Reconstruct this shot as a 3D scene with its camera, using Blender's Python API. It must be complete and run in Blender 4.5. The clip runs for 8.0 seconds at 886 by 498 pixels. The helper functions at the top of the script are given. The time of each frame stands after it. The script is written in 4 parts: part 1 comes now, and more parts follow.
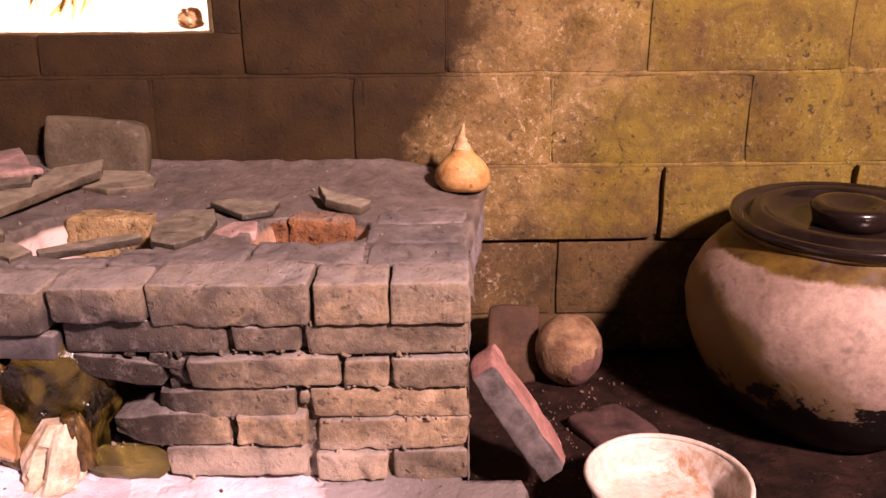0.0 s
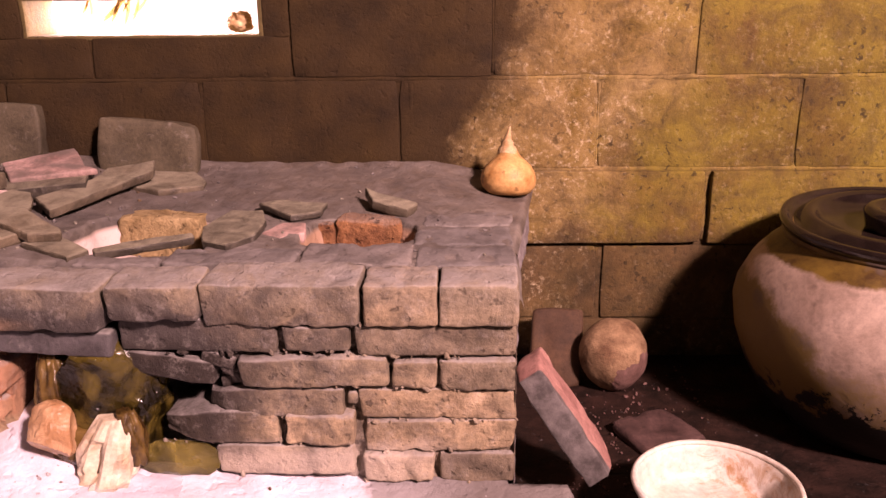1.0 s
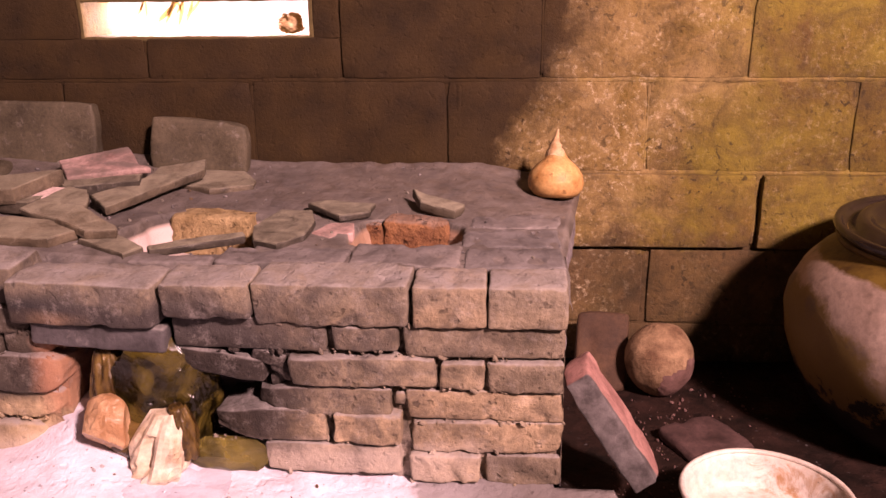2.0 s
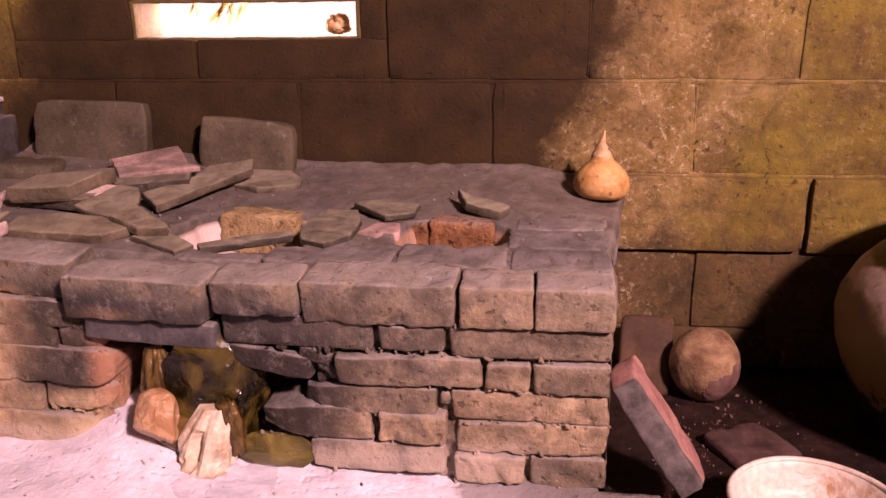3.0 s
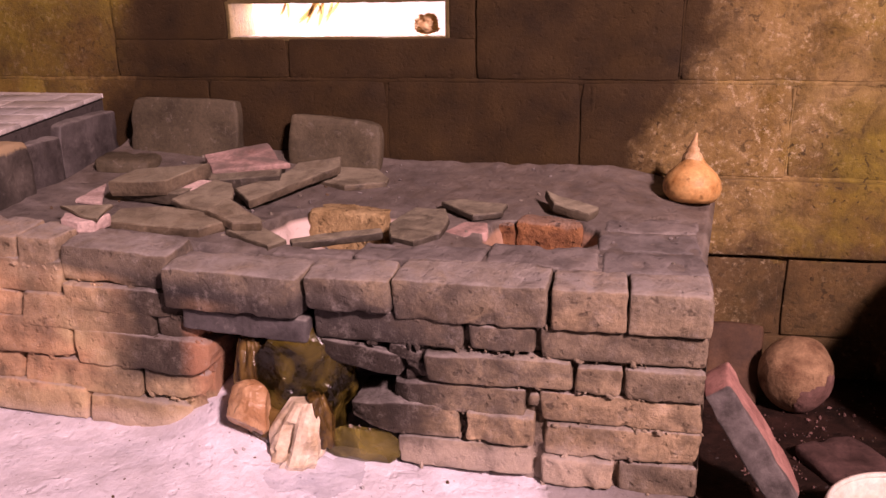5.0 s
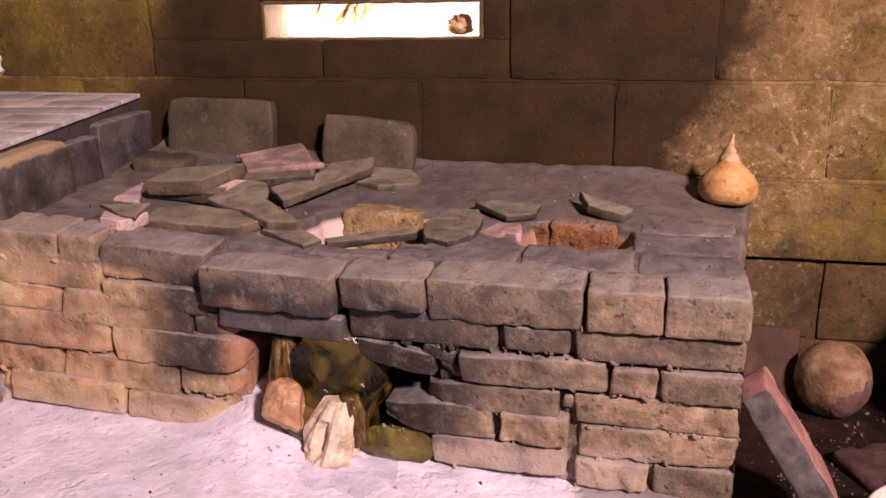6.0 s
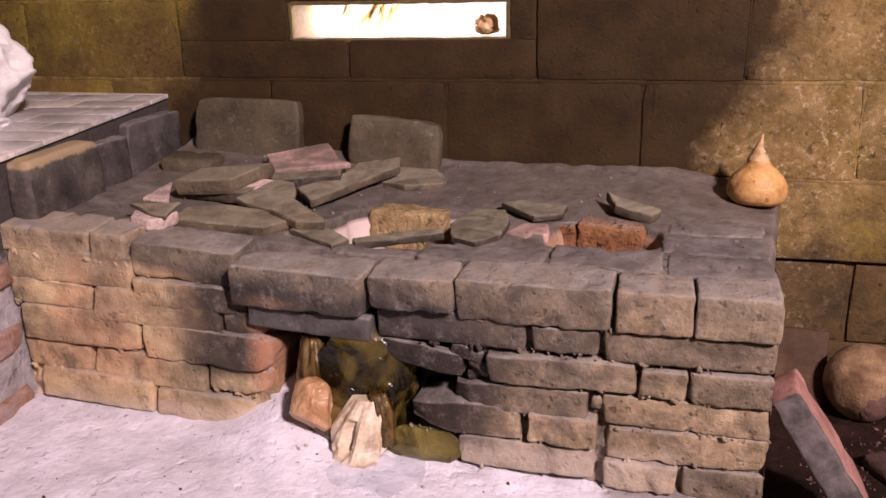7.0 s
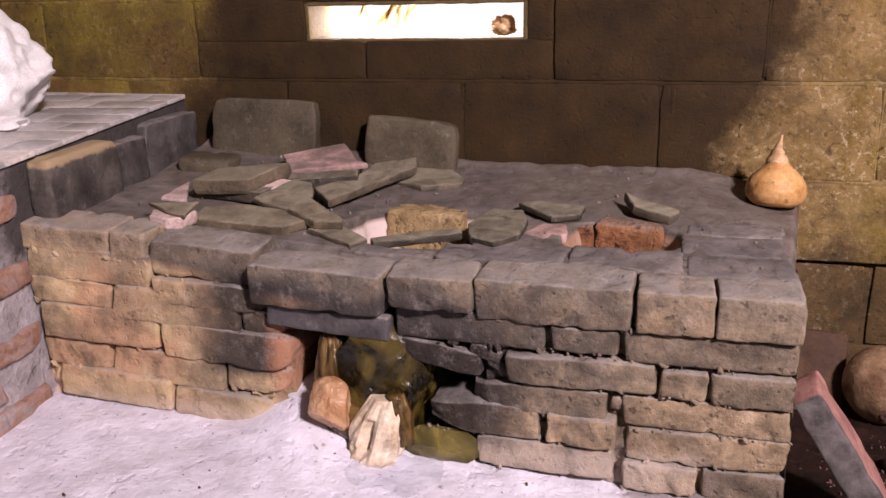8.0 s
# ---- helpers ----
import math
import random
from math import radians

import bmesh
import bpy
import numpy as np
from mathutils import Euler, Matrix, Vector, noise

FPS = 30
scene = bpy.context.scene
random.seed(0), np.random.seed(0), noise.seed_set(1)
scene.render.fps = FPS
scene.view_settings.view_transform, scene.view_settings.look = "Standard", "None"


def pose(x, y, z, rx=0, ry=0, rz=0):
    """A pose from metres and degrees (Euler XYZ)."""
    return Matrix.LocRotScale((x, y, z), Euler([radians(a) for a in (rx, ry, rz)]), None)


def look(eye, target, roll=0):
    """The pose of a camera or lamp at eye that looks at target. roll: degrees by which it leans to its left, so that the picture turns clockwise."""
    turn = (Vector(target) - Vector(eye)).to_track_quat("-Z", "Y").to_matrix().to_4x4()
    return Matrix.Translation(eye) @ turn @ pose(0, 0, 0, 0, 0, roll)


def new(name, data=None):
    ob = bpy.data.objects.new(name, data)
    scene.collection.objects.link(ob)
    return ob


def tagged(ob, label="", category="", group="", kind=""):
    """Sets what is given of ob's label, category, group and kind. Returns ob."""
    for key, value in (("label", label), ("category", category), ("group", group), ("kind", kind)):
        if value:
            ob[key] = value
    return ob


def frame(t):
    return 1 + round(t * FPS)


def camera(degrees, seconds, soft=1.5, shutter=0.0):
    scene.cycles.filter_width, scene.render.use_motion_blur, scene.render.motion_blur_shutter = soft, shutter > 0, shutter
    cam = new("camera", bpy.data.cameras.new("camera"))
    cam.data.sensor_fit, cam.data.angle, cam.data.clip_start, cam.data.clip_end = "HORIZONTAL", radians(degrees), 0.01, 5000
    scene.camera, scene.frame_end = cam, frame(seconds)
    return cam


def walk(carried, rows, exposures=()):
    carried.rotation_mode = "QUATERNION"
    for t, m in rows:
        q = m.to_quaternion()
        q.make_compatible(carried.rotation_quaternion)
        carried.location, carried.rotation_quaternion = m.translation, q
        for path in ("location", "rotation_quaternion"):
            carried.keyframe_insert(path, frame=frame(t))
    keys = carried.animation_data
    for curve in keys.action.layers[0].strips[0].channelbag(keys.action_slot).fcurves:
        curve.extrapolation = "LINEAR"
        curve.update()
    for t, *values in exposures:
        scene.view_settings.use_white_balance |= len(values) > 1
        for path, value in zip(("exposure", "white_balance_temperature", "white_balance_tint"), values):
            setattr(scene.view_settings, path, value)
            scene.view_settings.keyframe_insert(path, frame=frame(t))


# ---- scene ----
cam = camera(56.3, 8.0)
PATH = [
    (0, (-0.051, -1.349, 0.89), (-0.024, 0.555, 0.28), -0.4),
    (0.5, (-0.065, -1.352, 0.893), (-0.082, 0.553, 0.284), -0.5),
    (1, (-0.077, -1.353, 0.894), (-0.133, 0.552, 0.288), -0.6),
    (1.5, (-0.089, -1.354, 0.897), (-0.19, 0.549, 0.291), -0.6),
    (3, (-0.119, -1.359, 0.9), (-0.351, 0.533, 0.297), -0.7),
    (3.5, (-0.131, -1.362, 0.9), (-0.407, 0.525, 0.298), -0.8),
    (4, (-0.141, -1.365, 0.9), (-0.456, 0.516, 0.299), -0.8),
    (4.5, (-0.157, -1.366, 0.899), (-0.508, 0.509, 0.298), -0.8),
    (6, (-0.185, -1.371, 0.899), (-0.632, 0.485, 0.301), -1.0),
    (6.5, (-0.194, -1.373, 0.9), (-0.667, 0.476, 0.302), -1.1),
    (7, (-0.201, -1.376, 0.901), (-0.693, 0.468, 0.303), -1.2),
    (7.5, (-0.211, -1.378, 0.897), (-0.716, 0.464, 0.303), -1.2),
    (8, (-0.219, -1.381, 0.895), (-0.733, 0.46, 0.304), -1.2),
]
TONE = [(0.0, 0.76, 8400, 63), (1.5, 0.80, 8500, 64), (3.0, 0.44, 8400, 73), (4.5, 0.39, 8300, 72), (5.5, 0.36, 7700, 56), (6.5, 0.36, 7350, 44), (7.2, 0.36, 6950, 35), (8.0, 0.41, 6600, 31)]
walk(cam, [(t, look(eye, target, roll)) for t, eye, target, roll in PATH], TONE)

# ---- world, sun, lamps ----
SUN_EL, SUN_AZ = radians(58), radians(35)
world = bpy.data.worlds.new("sky_world")
scene.world = world
world.use_nodes = True
wn = world.node_tree
sky = wn.nodes.new("ShaderNodeTexSky")
sky.sky_type, sky.sun_disc = "NISHITA", False
sky.sun_elevation, sky.sun_rotation = SUN_EL, SUN_AZ
wn.nodes["Background"].inputs["Strength"].default_value = 0.15
wn.links.new(sky.outputs["Color"], wn.nodes["Background"].inputs["Color"])
sun = new("sun", bpy.data.lights.new("sun", "SUN"))
sun.data.energy, sun.data.angle, sun.data.color = 5.0, radians(0.5), (1.0, 0.95, 0.86)
sun.matrix_world = look((math.sin(SUN_AZ) * 20, math.cos(SUN_AZ) * 20, math.tan(SUN_EL) * 20), (0, 0, 0))


def daylight(name, at, target, wide, high, watts, colour):
    lamp = new(name, bpy.data.lights.new(name, "AREA"))
    lamp.data.shape, lamp.data.size, lamp.data.size_y = "RECTANGLE", wide, high
    lamp.data.energy, lamp.data.color = watts, colour
    lamp.matrix_world = look(at, target)
    return lamp


# Key light aimed to match the pot's shadow; its wall opening is assumed, unseen.
daylight("front_right_key", (2.3, -3.19, 3.32), (-0.6, 0.2, 0.2), 0.44, 0.44, 400, (1.0, 0.94, 0.90))
daylight("window_daylight", (-0.9, 0.97, 0.823), (-0.9, 0.0, 0.6), 0.60, 0.09, 5.0, (1.0, 0.95, 0.92))


# ---- materials ----
def ramp(nt, source, stops):
    node = nt.nodes.new("ShaderNodeValToRGB")
    els = node.color_ramp.elements
    while len(els) < len(stops):
        els.new(0.5)
    for el, (p, c) in zip(els, stops):
        el.position, el.color = p, (*c, 1) if len(c) == 3 else c
    nt.links.new(source, node.inputs[0])
    return node.outputs[0]


def noise_node(nt, place, scale, detail=6, rough=0.6, distort=0.0):
    n = nt.nodes.new("ShaderNodeTexNoise")
    n.inputs["Scale"].default_value, n.inputs["Detail"].default_value = scale, detail
    n.inputs["Roughness"].default_value, n.inputs["Distortion"].default_value = rough, distort
    nt.links.new(place, n.inputs["Vector"])
    return n.outputs["Fac"]


def mixed(nt, fac, a, b, blend="MIX"):
    m = nt.nodes.new("ShaderNodeMix")
    m.data_type, m.blend_type = "RGBA", blend
    for sock, v in ((m.inputs["Factor"], fac), (m.inputs["A"], a), (m.inputs["B"], b)):
        if isinstance(v, tuple):
            sock.default_value = (*v, 1)
        elif isinstance(v, (int, float)):
            sock.default_value = v
        else:
            nt.links.new(v, sock)
    return m.outputs["Result"]


def calc(nt, op, a, b=0.0, clamp=False):
    m = nt.nodes.new("ShaderNodeMath")
    m.operation, m.use_clamp = op, clamp
    for sock, v in ((m.inputs[0], a), (m.inputs[1], b)):
        if isinstance(v, (int, float)):
            sock.default_value = v
        else:
            nt.links.new(v, sock)
    return m.outputs[0]


def axes(nt, place):
    sep = nt.nodes.new("ShaderNodeSeparateXYZ")
    nt.links.new(place, sep.inputs[0])
    return sep.outputs


def band(nt, v, lo, hi, soft):
    """1 between lo and hi, falling to 0 over soft."""
    up = calc(nt, "DIVIDE", calc(nt, "SUBTRACT", v, lo - soft), soft, True)
    down = calc(nt, "DIVIDE", calc(nt, "SUBTRACT", hi + soft, v), soft, True)
    return calc(nt, "MULTIPLY", up, down)


def surface(name, dark, light, scale=9.0, grain=90.0, rough=0.85, bump=0.25, vary=0.0, pits=0.0, metal=0.0, extra=None, depth=0.004, lit_dust=0.0, lit_dust_colour=(0.42, 0.385, 0.36)):
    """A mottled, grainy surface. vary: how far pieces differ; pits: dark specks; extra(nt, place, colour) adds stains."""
    m = bpy.data.materials.new(name)
    m.use_nodes = True
    nt = m.node_tree
    bsdf = nt.nodes["Principled BSDF"]
    geo = nt.nodes.new("ShaderNodeNewGeometry")
    place = geo.outputs["Position"]
    big = noise_node(nt, place, scale, 5, 0.6, 0.4)
    fine = noise_node(nt, place, grain, 4, 0.7)
    colour = ramp(nt, big, [(0.3, dark), (0.7, light)])
    speck = ramp(nt, fine, [(0.25, (0.55, 0.55, 0.55)), (0.6, (1, 1, 1)), (0.85, (1.25, 1.22, 1.18))])
    colour = mixed(nt, 0.8, colour, speck, "MULTIPLY")
    if vary:
        info = nt.nodes.new("ShaderNodeObjectInfo")
        tone = ramp(nt, info.outputs["Random"], [(0.0, (1 - vary, 1 - vary, 1 - vary * 0.9)), (0.5, (1, 1, 1)), (1.0, (1 + vary, 1 + vary * 0.75, 1 + vary * 0.5))])
        colour = mixed(nt, 1.0, colour, tone, "MULTIPLY")
    height = calc(nt, "ADD", fine, calc(nt, "MULTIPLY", big, 0.6))
    if pits:
        pit = noise_node(nt, place, grain * 0.55, 2, 0.5)
        hole = ramp(nt, pit, [(0.28, (0.25, 0.22, 0.2)), (0.38, (1, 1, 1))])
        colour = mixed(nt, pits, colour, hole, "MULTIPLY")
        height = calc(nt, "ADD", height, calc(nt, "MULTIPLY", hole, pits))
    if extra:
        colour = extra(nt, place, colour)
    # Upward faces are paled: ash dust plus light from above, put into the colour.
    if lit_dust:
        facing_up = ramp(nt, axes(nt, geo.outputs["Normal"])[2], [(0.35, (0, 0, 0)), (0.85, (1, 1, 1))])
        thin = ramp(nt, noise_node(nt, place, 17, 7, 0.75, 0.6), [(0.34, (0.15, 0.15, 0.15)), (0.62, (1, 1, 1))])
        colour = mixed(nt, calc(nt, "MULTIPLY", calc(nt, "MULTIPLY", facing_up, thin), lit_dust), colour, lit_dust_colour)
    nt.links.new(colour, bsdf.inputs["Base Color"])
    rr = ramp(nt, big, [(0.2, (rough - 0.12,) * 3), (0.8, (min(1, rough + 0.1),) * 3)])
    nt.links.new(rr, bsdf.inputs["Roughness"])
    bsdf.inputs["Metallic"].default_value = metal
    bsdf.inputs["Specular IOR Level"].default_value = 0.3
    b = nt.nodes.new("ShaderNodeBump")
    b.inputs["Strength"].default_value, b.inputs["Distance"].default_value = bump, depth
    nt.links.new(height, b.inputs["Height"])
    nt.links.new(b.outputs["Normal"], bsdf.inputs["Normal"])
    return m


def soot_on_wall(nt, place, colour):
    """Soot of the cooking fire over the hearth, with a ragged edge, and a yellow-green bloom beside it."""
    x, y, z = axes(nt, place)
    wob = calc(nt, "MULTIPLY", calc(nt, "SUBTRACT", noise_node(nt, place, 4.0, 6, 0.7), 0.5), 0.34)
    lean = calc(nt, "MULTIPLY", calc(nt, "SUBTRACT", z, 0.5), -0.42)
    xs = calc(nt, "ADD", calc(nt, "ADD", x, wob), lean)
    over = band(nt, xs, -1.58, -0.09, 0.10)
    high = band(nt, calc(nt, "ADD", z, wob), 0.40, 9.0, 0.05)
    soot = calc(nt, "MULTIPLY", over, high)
    lime = ramp(nt, noise_node(nt, place, 2.6, 5, 0.65), [(0.38, (0.98, 0.74, 0.46)), (0.56, (1.0, 0.84, 0.26))])
    colour = mixed(nt, 0.85, colour, lime, "MULTIPLY")
    bloom = calc(nt, "MULTIPLY", ramp(nt, noise_node(nt, place, 3.4, 6, 0.7, 0.4), [(0.40, (0, 0, 0)), (0.60, (0.7, 0.7, 0.7))]), calc(nt, "ADD", band(nt, xs, 0.30, 9.0, 0.12), band(nt, xs, -9.0, -1.72, 0.1), True))
    colour = mixed(nt, bloom, colour, (0.205, 0.155, 0.022))
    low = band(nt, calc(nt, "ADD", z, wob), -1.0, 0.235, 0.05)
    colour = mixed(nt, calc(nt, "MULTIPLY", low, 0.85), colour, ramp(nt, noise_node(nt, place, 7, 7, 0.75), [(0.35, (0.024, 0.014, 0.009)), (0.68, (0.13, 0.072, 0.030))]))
    # Cream wall beside the soot; glints on its grit are painted as flecks.
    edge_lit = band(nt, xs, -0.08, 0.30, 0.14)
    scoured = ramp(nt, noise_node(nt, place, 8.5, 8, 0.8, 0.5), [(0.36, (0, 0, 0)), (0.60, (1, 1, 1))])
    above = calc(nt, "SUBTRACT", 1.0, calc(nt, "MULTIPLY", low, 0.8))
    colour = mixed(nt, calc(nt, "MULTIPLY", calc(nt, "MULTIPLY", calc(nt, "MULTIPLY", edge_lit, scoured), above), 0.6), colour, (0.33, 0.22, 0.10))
    fleck = ramp(nt, noise_node(nt, place, 70, 7, 0.8), [(0.53, (0, 0, 0)), (0.64, (1, 1, 1))])
    patch = ramp(nt, noise_node(nt, place, 5.5, 6, 0.75), [(0.44, (0.05, 0.05, 0.05)), (0.60, (0.6, 0.6, 0.6))])
    patch = calc(nt, "MULTIPLY", patch, calc(nt, "ADD", 0.3, calc(nt, "MULTIPLY", edge_lit, 0.7)))
    colour = mixed(nt, calc(nt, "MULTIPLY", fleck, patch), colour, (0.66, 0.54, 0.36))
    pock = calc(nt, "MULTIPLY", ramp(nt, noise_node(nt, place, 48, 3, 0.6, 0.6), [(0.34, (1, 1, 1)), (0.41, (0, 0, 0))]), ramp(nt, noise_node(nt, place, 4.0, 4, 0.6), [(0.42, (0.15, 0.15, 0.15)), (0.58, (1, 1, 1))]))
    colour = mixed(nt, calc(nt, "MULTIPLY", pock, 0.85), colour, (0.030, 0.019, 0.007))
    streak = ramp(nt, noise_node(nt, place, 11, 6, 0.75, 0.8), [(0.36, (1, 1, 1)), (0.53, (0, 0, 0))])
    colour = mixed(nt, calc(nt, "MULTIPLY", streak, 0.55), colour, (0.055, 0.035, 0.014))
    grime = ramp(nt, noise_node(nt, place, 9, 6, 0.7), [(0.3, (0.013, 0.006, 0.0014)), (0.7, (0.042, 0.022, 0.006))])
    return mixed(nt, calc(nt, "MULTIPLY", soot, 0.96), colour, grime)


def soot_round_mouth(nt, place, colour):
    x, y, z = axes(nt, place)
    wob = calc(nt, "MULTIPLY", calc(nt, "SUBTRACT", noise_node(nt, place, 7.0, 5, 0.65), 0.5), 0.3)
    near = band(nt, calc(nt, "ADD", x, wob), -1.05, -0.55, 0.15)
    tall = band(nt, calc(nt, "ADD", z, calc(nt, "MULTIPLY", wob, 0.5)), 0.20, 0.36, 0.03)
    dirt = calc(nt, "MULTIPLY", calc(nt, "MULTIPLY", near, tall), 0.9)
    colour = mixed(nt, dirt, colour, (0.030, 0.026, 0.027))
    smoked = calc(nt, "MULTIPLY", band(nt, calc(nt, "ADD", x, wob), -1.02, -0.30, 0.22), ramp(nt, noise_node(nt, place, 10, 7, 0.75, 0.6), [(0.42, (0, 0, 0)), (0.60, (0.75, 0.75, 0.75))]))
    colour = mixed(nt, smoked, colour, (0.055, 0.046, 0.042))
    # Brick ends at the right of the mouth go nearly black.
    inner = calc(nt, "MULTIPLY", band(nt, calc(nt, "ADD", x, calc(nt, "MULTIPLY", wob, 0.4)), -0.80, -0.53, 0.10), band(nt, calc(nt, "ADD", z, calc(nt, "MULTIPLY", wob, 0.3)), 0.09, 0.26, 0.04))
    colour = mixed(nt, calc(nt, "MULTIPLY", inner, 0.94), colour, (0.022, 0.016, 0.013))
    warm = calc(nt, "MULTIPLY", band(nt, calc(nt, "ADD", x, wob), -1.7, -0.98, 0.12), band(nt, calc(nt, "ADD", z, calc(nt, "MULTIPLY", x, 0.12)), -1.0, 0.225, 0.02))
    ruddy = calc(nt, "MULTIPLY", warm, ramp(nt, noise_node(nt, place, 6, 4, 0.6), [(0.38, (0.25, 0.25, 0.25)), (0.62, (0.8, 0.8, 0.8))]))
    colour = mixed(nt, ruddy, colour, ramp(nt, noise_node(nt, place, 3.5, 4, 0.6), [(0.4, (0.58, 0.34, 0.19)), (0.52, (0.58, 0.42, 0.235))]))
    top = band(nt, calc(nt, "ADD", z, calc(nt, "MULTIPLY", wob, 0.12)), 0.368, 1.0, 0.02)
    colour = mixed(nt, calc(nt, "MULTIPLY", top, 0.2), colour, ramp(nt, noise_node(nt, place, 15, 5, 0.7), [(0.35, (0.10, 0.085, 0.068)), (0.62, (0.30, 0.262, 0.215))]))
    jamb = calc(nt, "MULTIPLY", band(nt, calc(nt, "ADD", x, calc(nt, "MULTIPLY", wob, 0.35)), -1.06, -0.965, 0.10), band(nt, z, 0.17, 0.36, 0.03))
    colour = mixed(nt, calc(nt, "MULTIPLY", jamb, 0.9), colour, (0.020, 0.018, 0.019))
    fired = calc(nt, "MULTIPLY", band(nt, calc(nt, "ADD", x, calc(nt, "MULTIPLY", wob, 0.16)), -0.955, -0.86, 0.03), band(nt, calc(nt, "ADD", z, calc(nt, "MULTIPLY", wob, 0.1)), 0.12, 0.272, 0.015))
    colour = mixed(nt, calc(nt, "MULTIPLY", fired, 0.62), colour, (0.44, 0.205, 0.12))
    ashy = ramp(nt, noise_node(nt, place, 24, 7, 0.85, 0.0), [(0.52, (0, 0, 0)), (0.74, (1, 1, 1))])
    colour = mixed(nt, calc(nt, "MULTIPLY", ashy, calc(nt, "ADD", 0.34, calc(nt, "MULTIPLY", top, 0.1))), colour, (0.50, 0.45, 0.41))
    foot = band(nt, calc(nt, "ADD", z, calc(nt, "MULTIPLY", wob, 0.25)), -1.0, 0.065, 0.03)
    foot = calc(nt, "MULTIPLY", foot, band(nt, calc(nt, "ADD", x, wob), -1.6, -0.2, 0.1))
    colour = mixed(nt, calc(nt, "MULTIPLY", foot, 0.55), colour, (0.50, 0.41, 0.34))
    burn = ramp(nt, noise_node(nt, place, 9, 5, 0.7), [(0.34, (1, 1, 1)), (0.5, (0, 0, 0))])
    return mixed(nt, calc(nt, "MULTIPLY", burn, 0.6), colour, (0.06, 0.045, 0.036))


def ash_dust(nt, place, colour):
    """Thin scuffs of pale ash."""
    scuff = ramp(nt, noise_node(nt, place, 34, 6, 0.8, 0.5), [(0.56, (0, 0, 0)), (0.75, (1, 1, 1))])
    return mixed(nt, calc(nt, "MULTIPLY", scuff, 0.4), colour, (0.36, 0.32, 0.29))


def lit_tan_top(nt, place, colour):
    """A rubbed tan upper edge, brightened in colour for the light on it."""
    x, y, z = axes(nt, place)
    wob = calc(nt, "MULTIPLY", calc(nt, "SUBTRACT", noise_node(nt, place, 22.0, 5, 0.7), 0.5), 0.06)
    up = band(nt, calc(nt, "ADD", z, calc(nt, "MULTIPLY", wob, 0.5)), 0.563, 2.0, 0.007)
    colour = ash_dust(nt, place, colour)
    return mixed(nt, calc(nt, "MULTIPLY", up, 0.75), colour, (0.42, 0.30, 0.17))


def soot_patches(nt, place, colour):
    patch = ramp(nt, noise_node(nt, place, 8.0, 5, 0.7, 0.5), [(0.44, (0, 0, 0)), (0.60, (1, 1, 1))])
    return mixed(nt, calc(nt, "MULTIPLY", patch, 0.75), colour, (0.13, 0.11, 0.095))


def soot_on_counter(nt, place, colour):
    """The stretch of the counter's side above the stove is black with soot."""
    x, y, z = axes(nt, place)
    wob = calc(nt, "MULTIPLY", calc(nt, "SUBTRACT", noise_node(nt, place, 9.0, 5, 0.65), 0.5), 0.2)
    up = band(nt, calc(nt, "ADD", z, wob), 0.40, 2.0, 0.05)
    along = band(nt, calc(nt, "ADD", y, wob), -0.02, 2.0, 0.1)
    return mixed(nt, calc(nt, "MULTIPLY", calc(nt, "MULTIPLY", up, along), 0.93), colour, (0.035, 0.028, 0.025))


def ash_on_clay(nt, place, colour):
    fleck = ramp(nt, noise_node(nt, place, 60, 5, 0.8), [(0.60, (0, 0, 0)), (0.74, (1, 1, 1))])
    colour = mixed(nt, calc(nt, "MULTIPLY", fleck, 0.35), colour, (0.40, 0.36, 0.36))
    smudge = ramp(nt, noise_node(nt, place, 5.5, 6, 0.7, 0.6), [(0.47, (0, 0, 0)), (0.66, (1, 1, 1))])
    colour = mixed(nt, calc(nt, "MULTIPLY", smudge, 0.7), colour, (0.045, 0.040, 0.042))
    pale = ramp(nt, noise_node(nt, place, 8.5, 6, 0.75, 0.8), [(0.56, (0, 0, 0)), (0.72, (1, 1, 1))])
    colour = mixed(nt, calc(nt, "MULTIPLY", pale, 0.5), colour, (0.36, 0.32, 0.31))
    x, y, z = axes(nt, place)
    # Darker and browner towards the wall.
    back_dark = calc(nt, "MULTIPLY", band(nt, calc(nt, "ADD", y, calc(nt, "MULTIPLY", noise_node(nt, place, 7, 5, 0.7), 0.25)), 0.72, 3.0, 0.2), 0.7)
    colour = mixed(nt, back_dark, colour, ramp(nt, noise_node(nt, place, 24, 5, 0.75), [(0.35, (0.035, 0.024, 0.016)), (0.65, (0.12, 0.085, 0.058))]))
    among = calc(nt, "MULTIPLY", band(nt, calc(nt, "ADD", x, calc(nt, "MULTIPLY", noise_node(nt, place, 6, 5, 0.7), 0.2)), -1.25, -0.55, 0.12), 0.35)
    colour = mixed(nt, among, colour, (0.035, 0.031, 0.03))
    pit = calc(nt, "MULTIPLY", band(nt, z, -1.0, 0.372, 0.012), band(nt, x, -2.0, -0.15, 0.01))
    colour = mixed(nt, pit, colour, (0.33, 0.20, 0.135))
    return mixed(nt, calc(nt, "MULTIPLY", pit, band(nt, x, -2.0, -0.60, 0.02)), colour, (0.55, 0.45, 0.42))


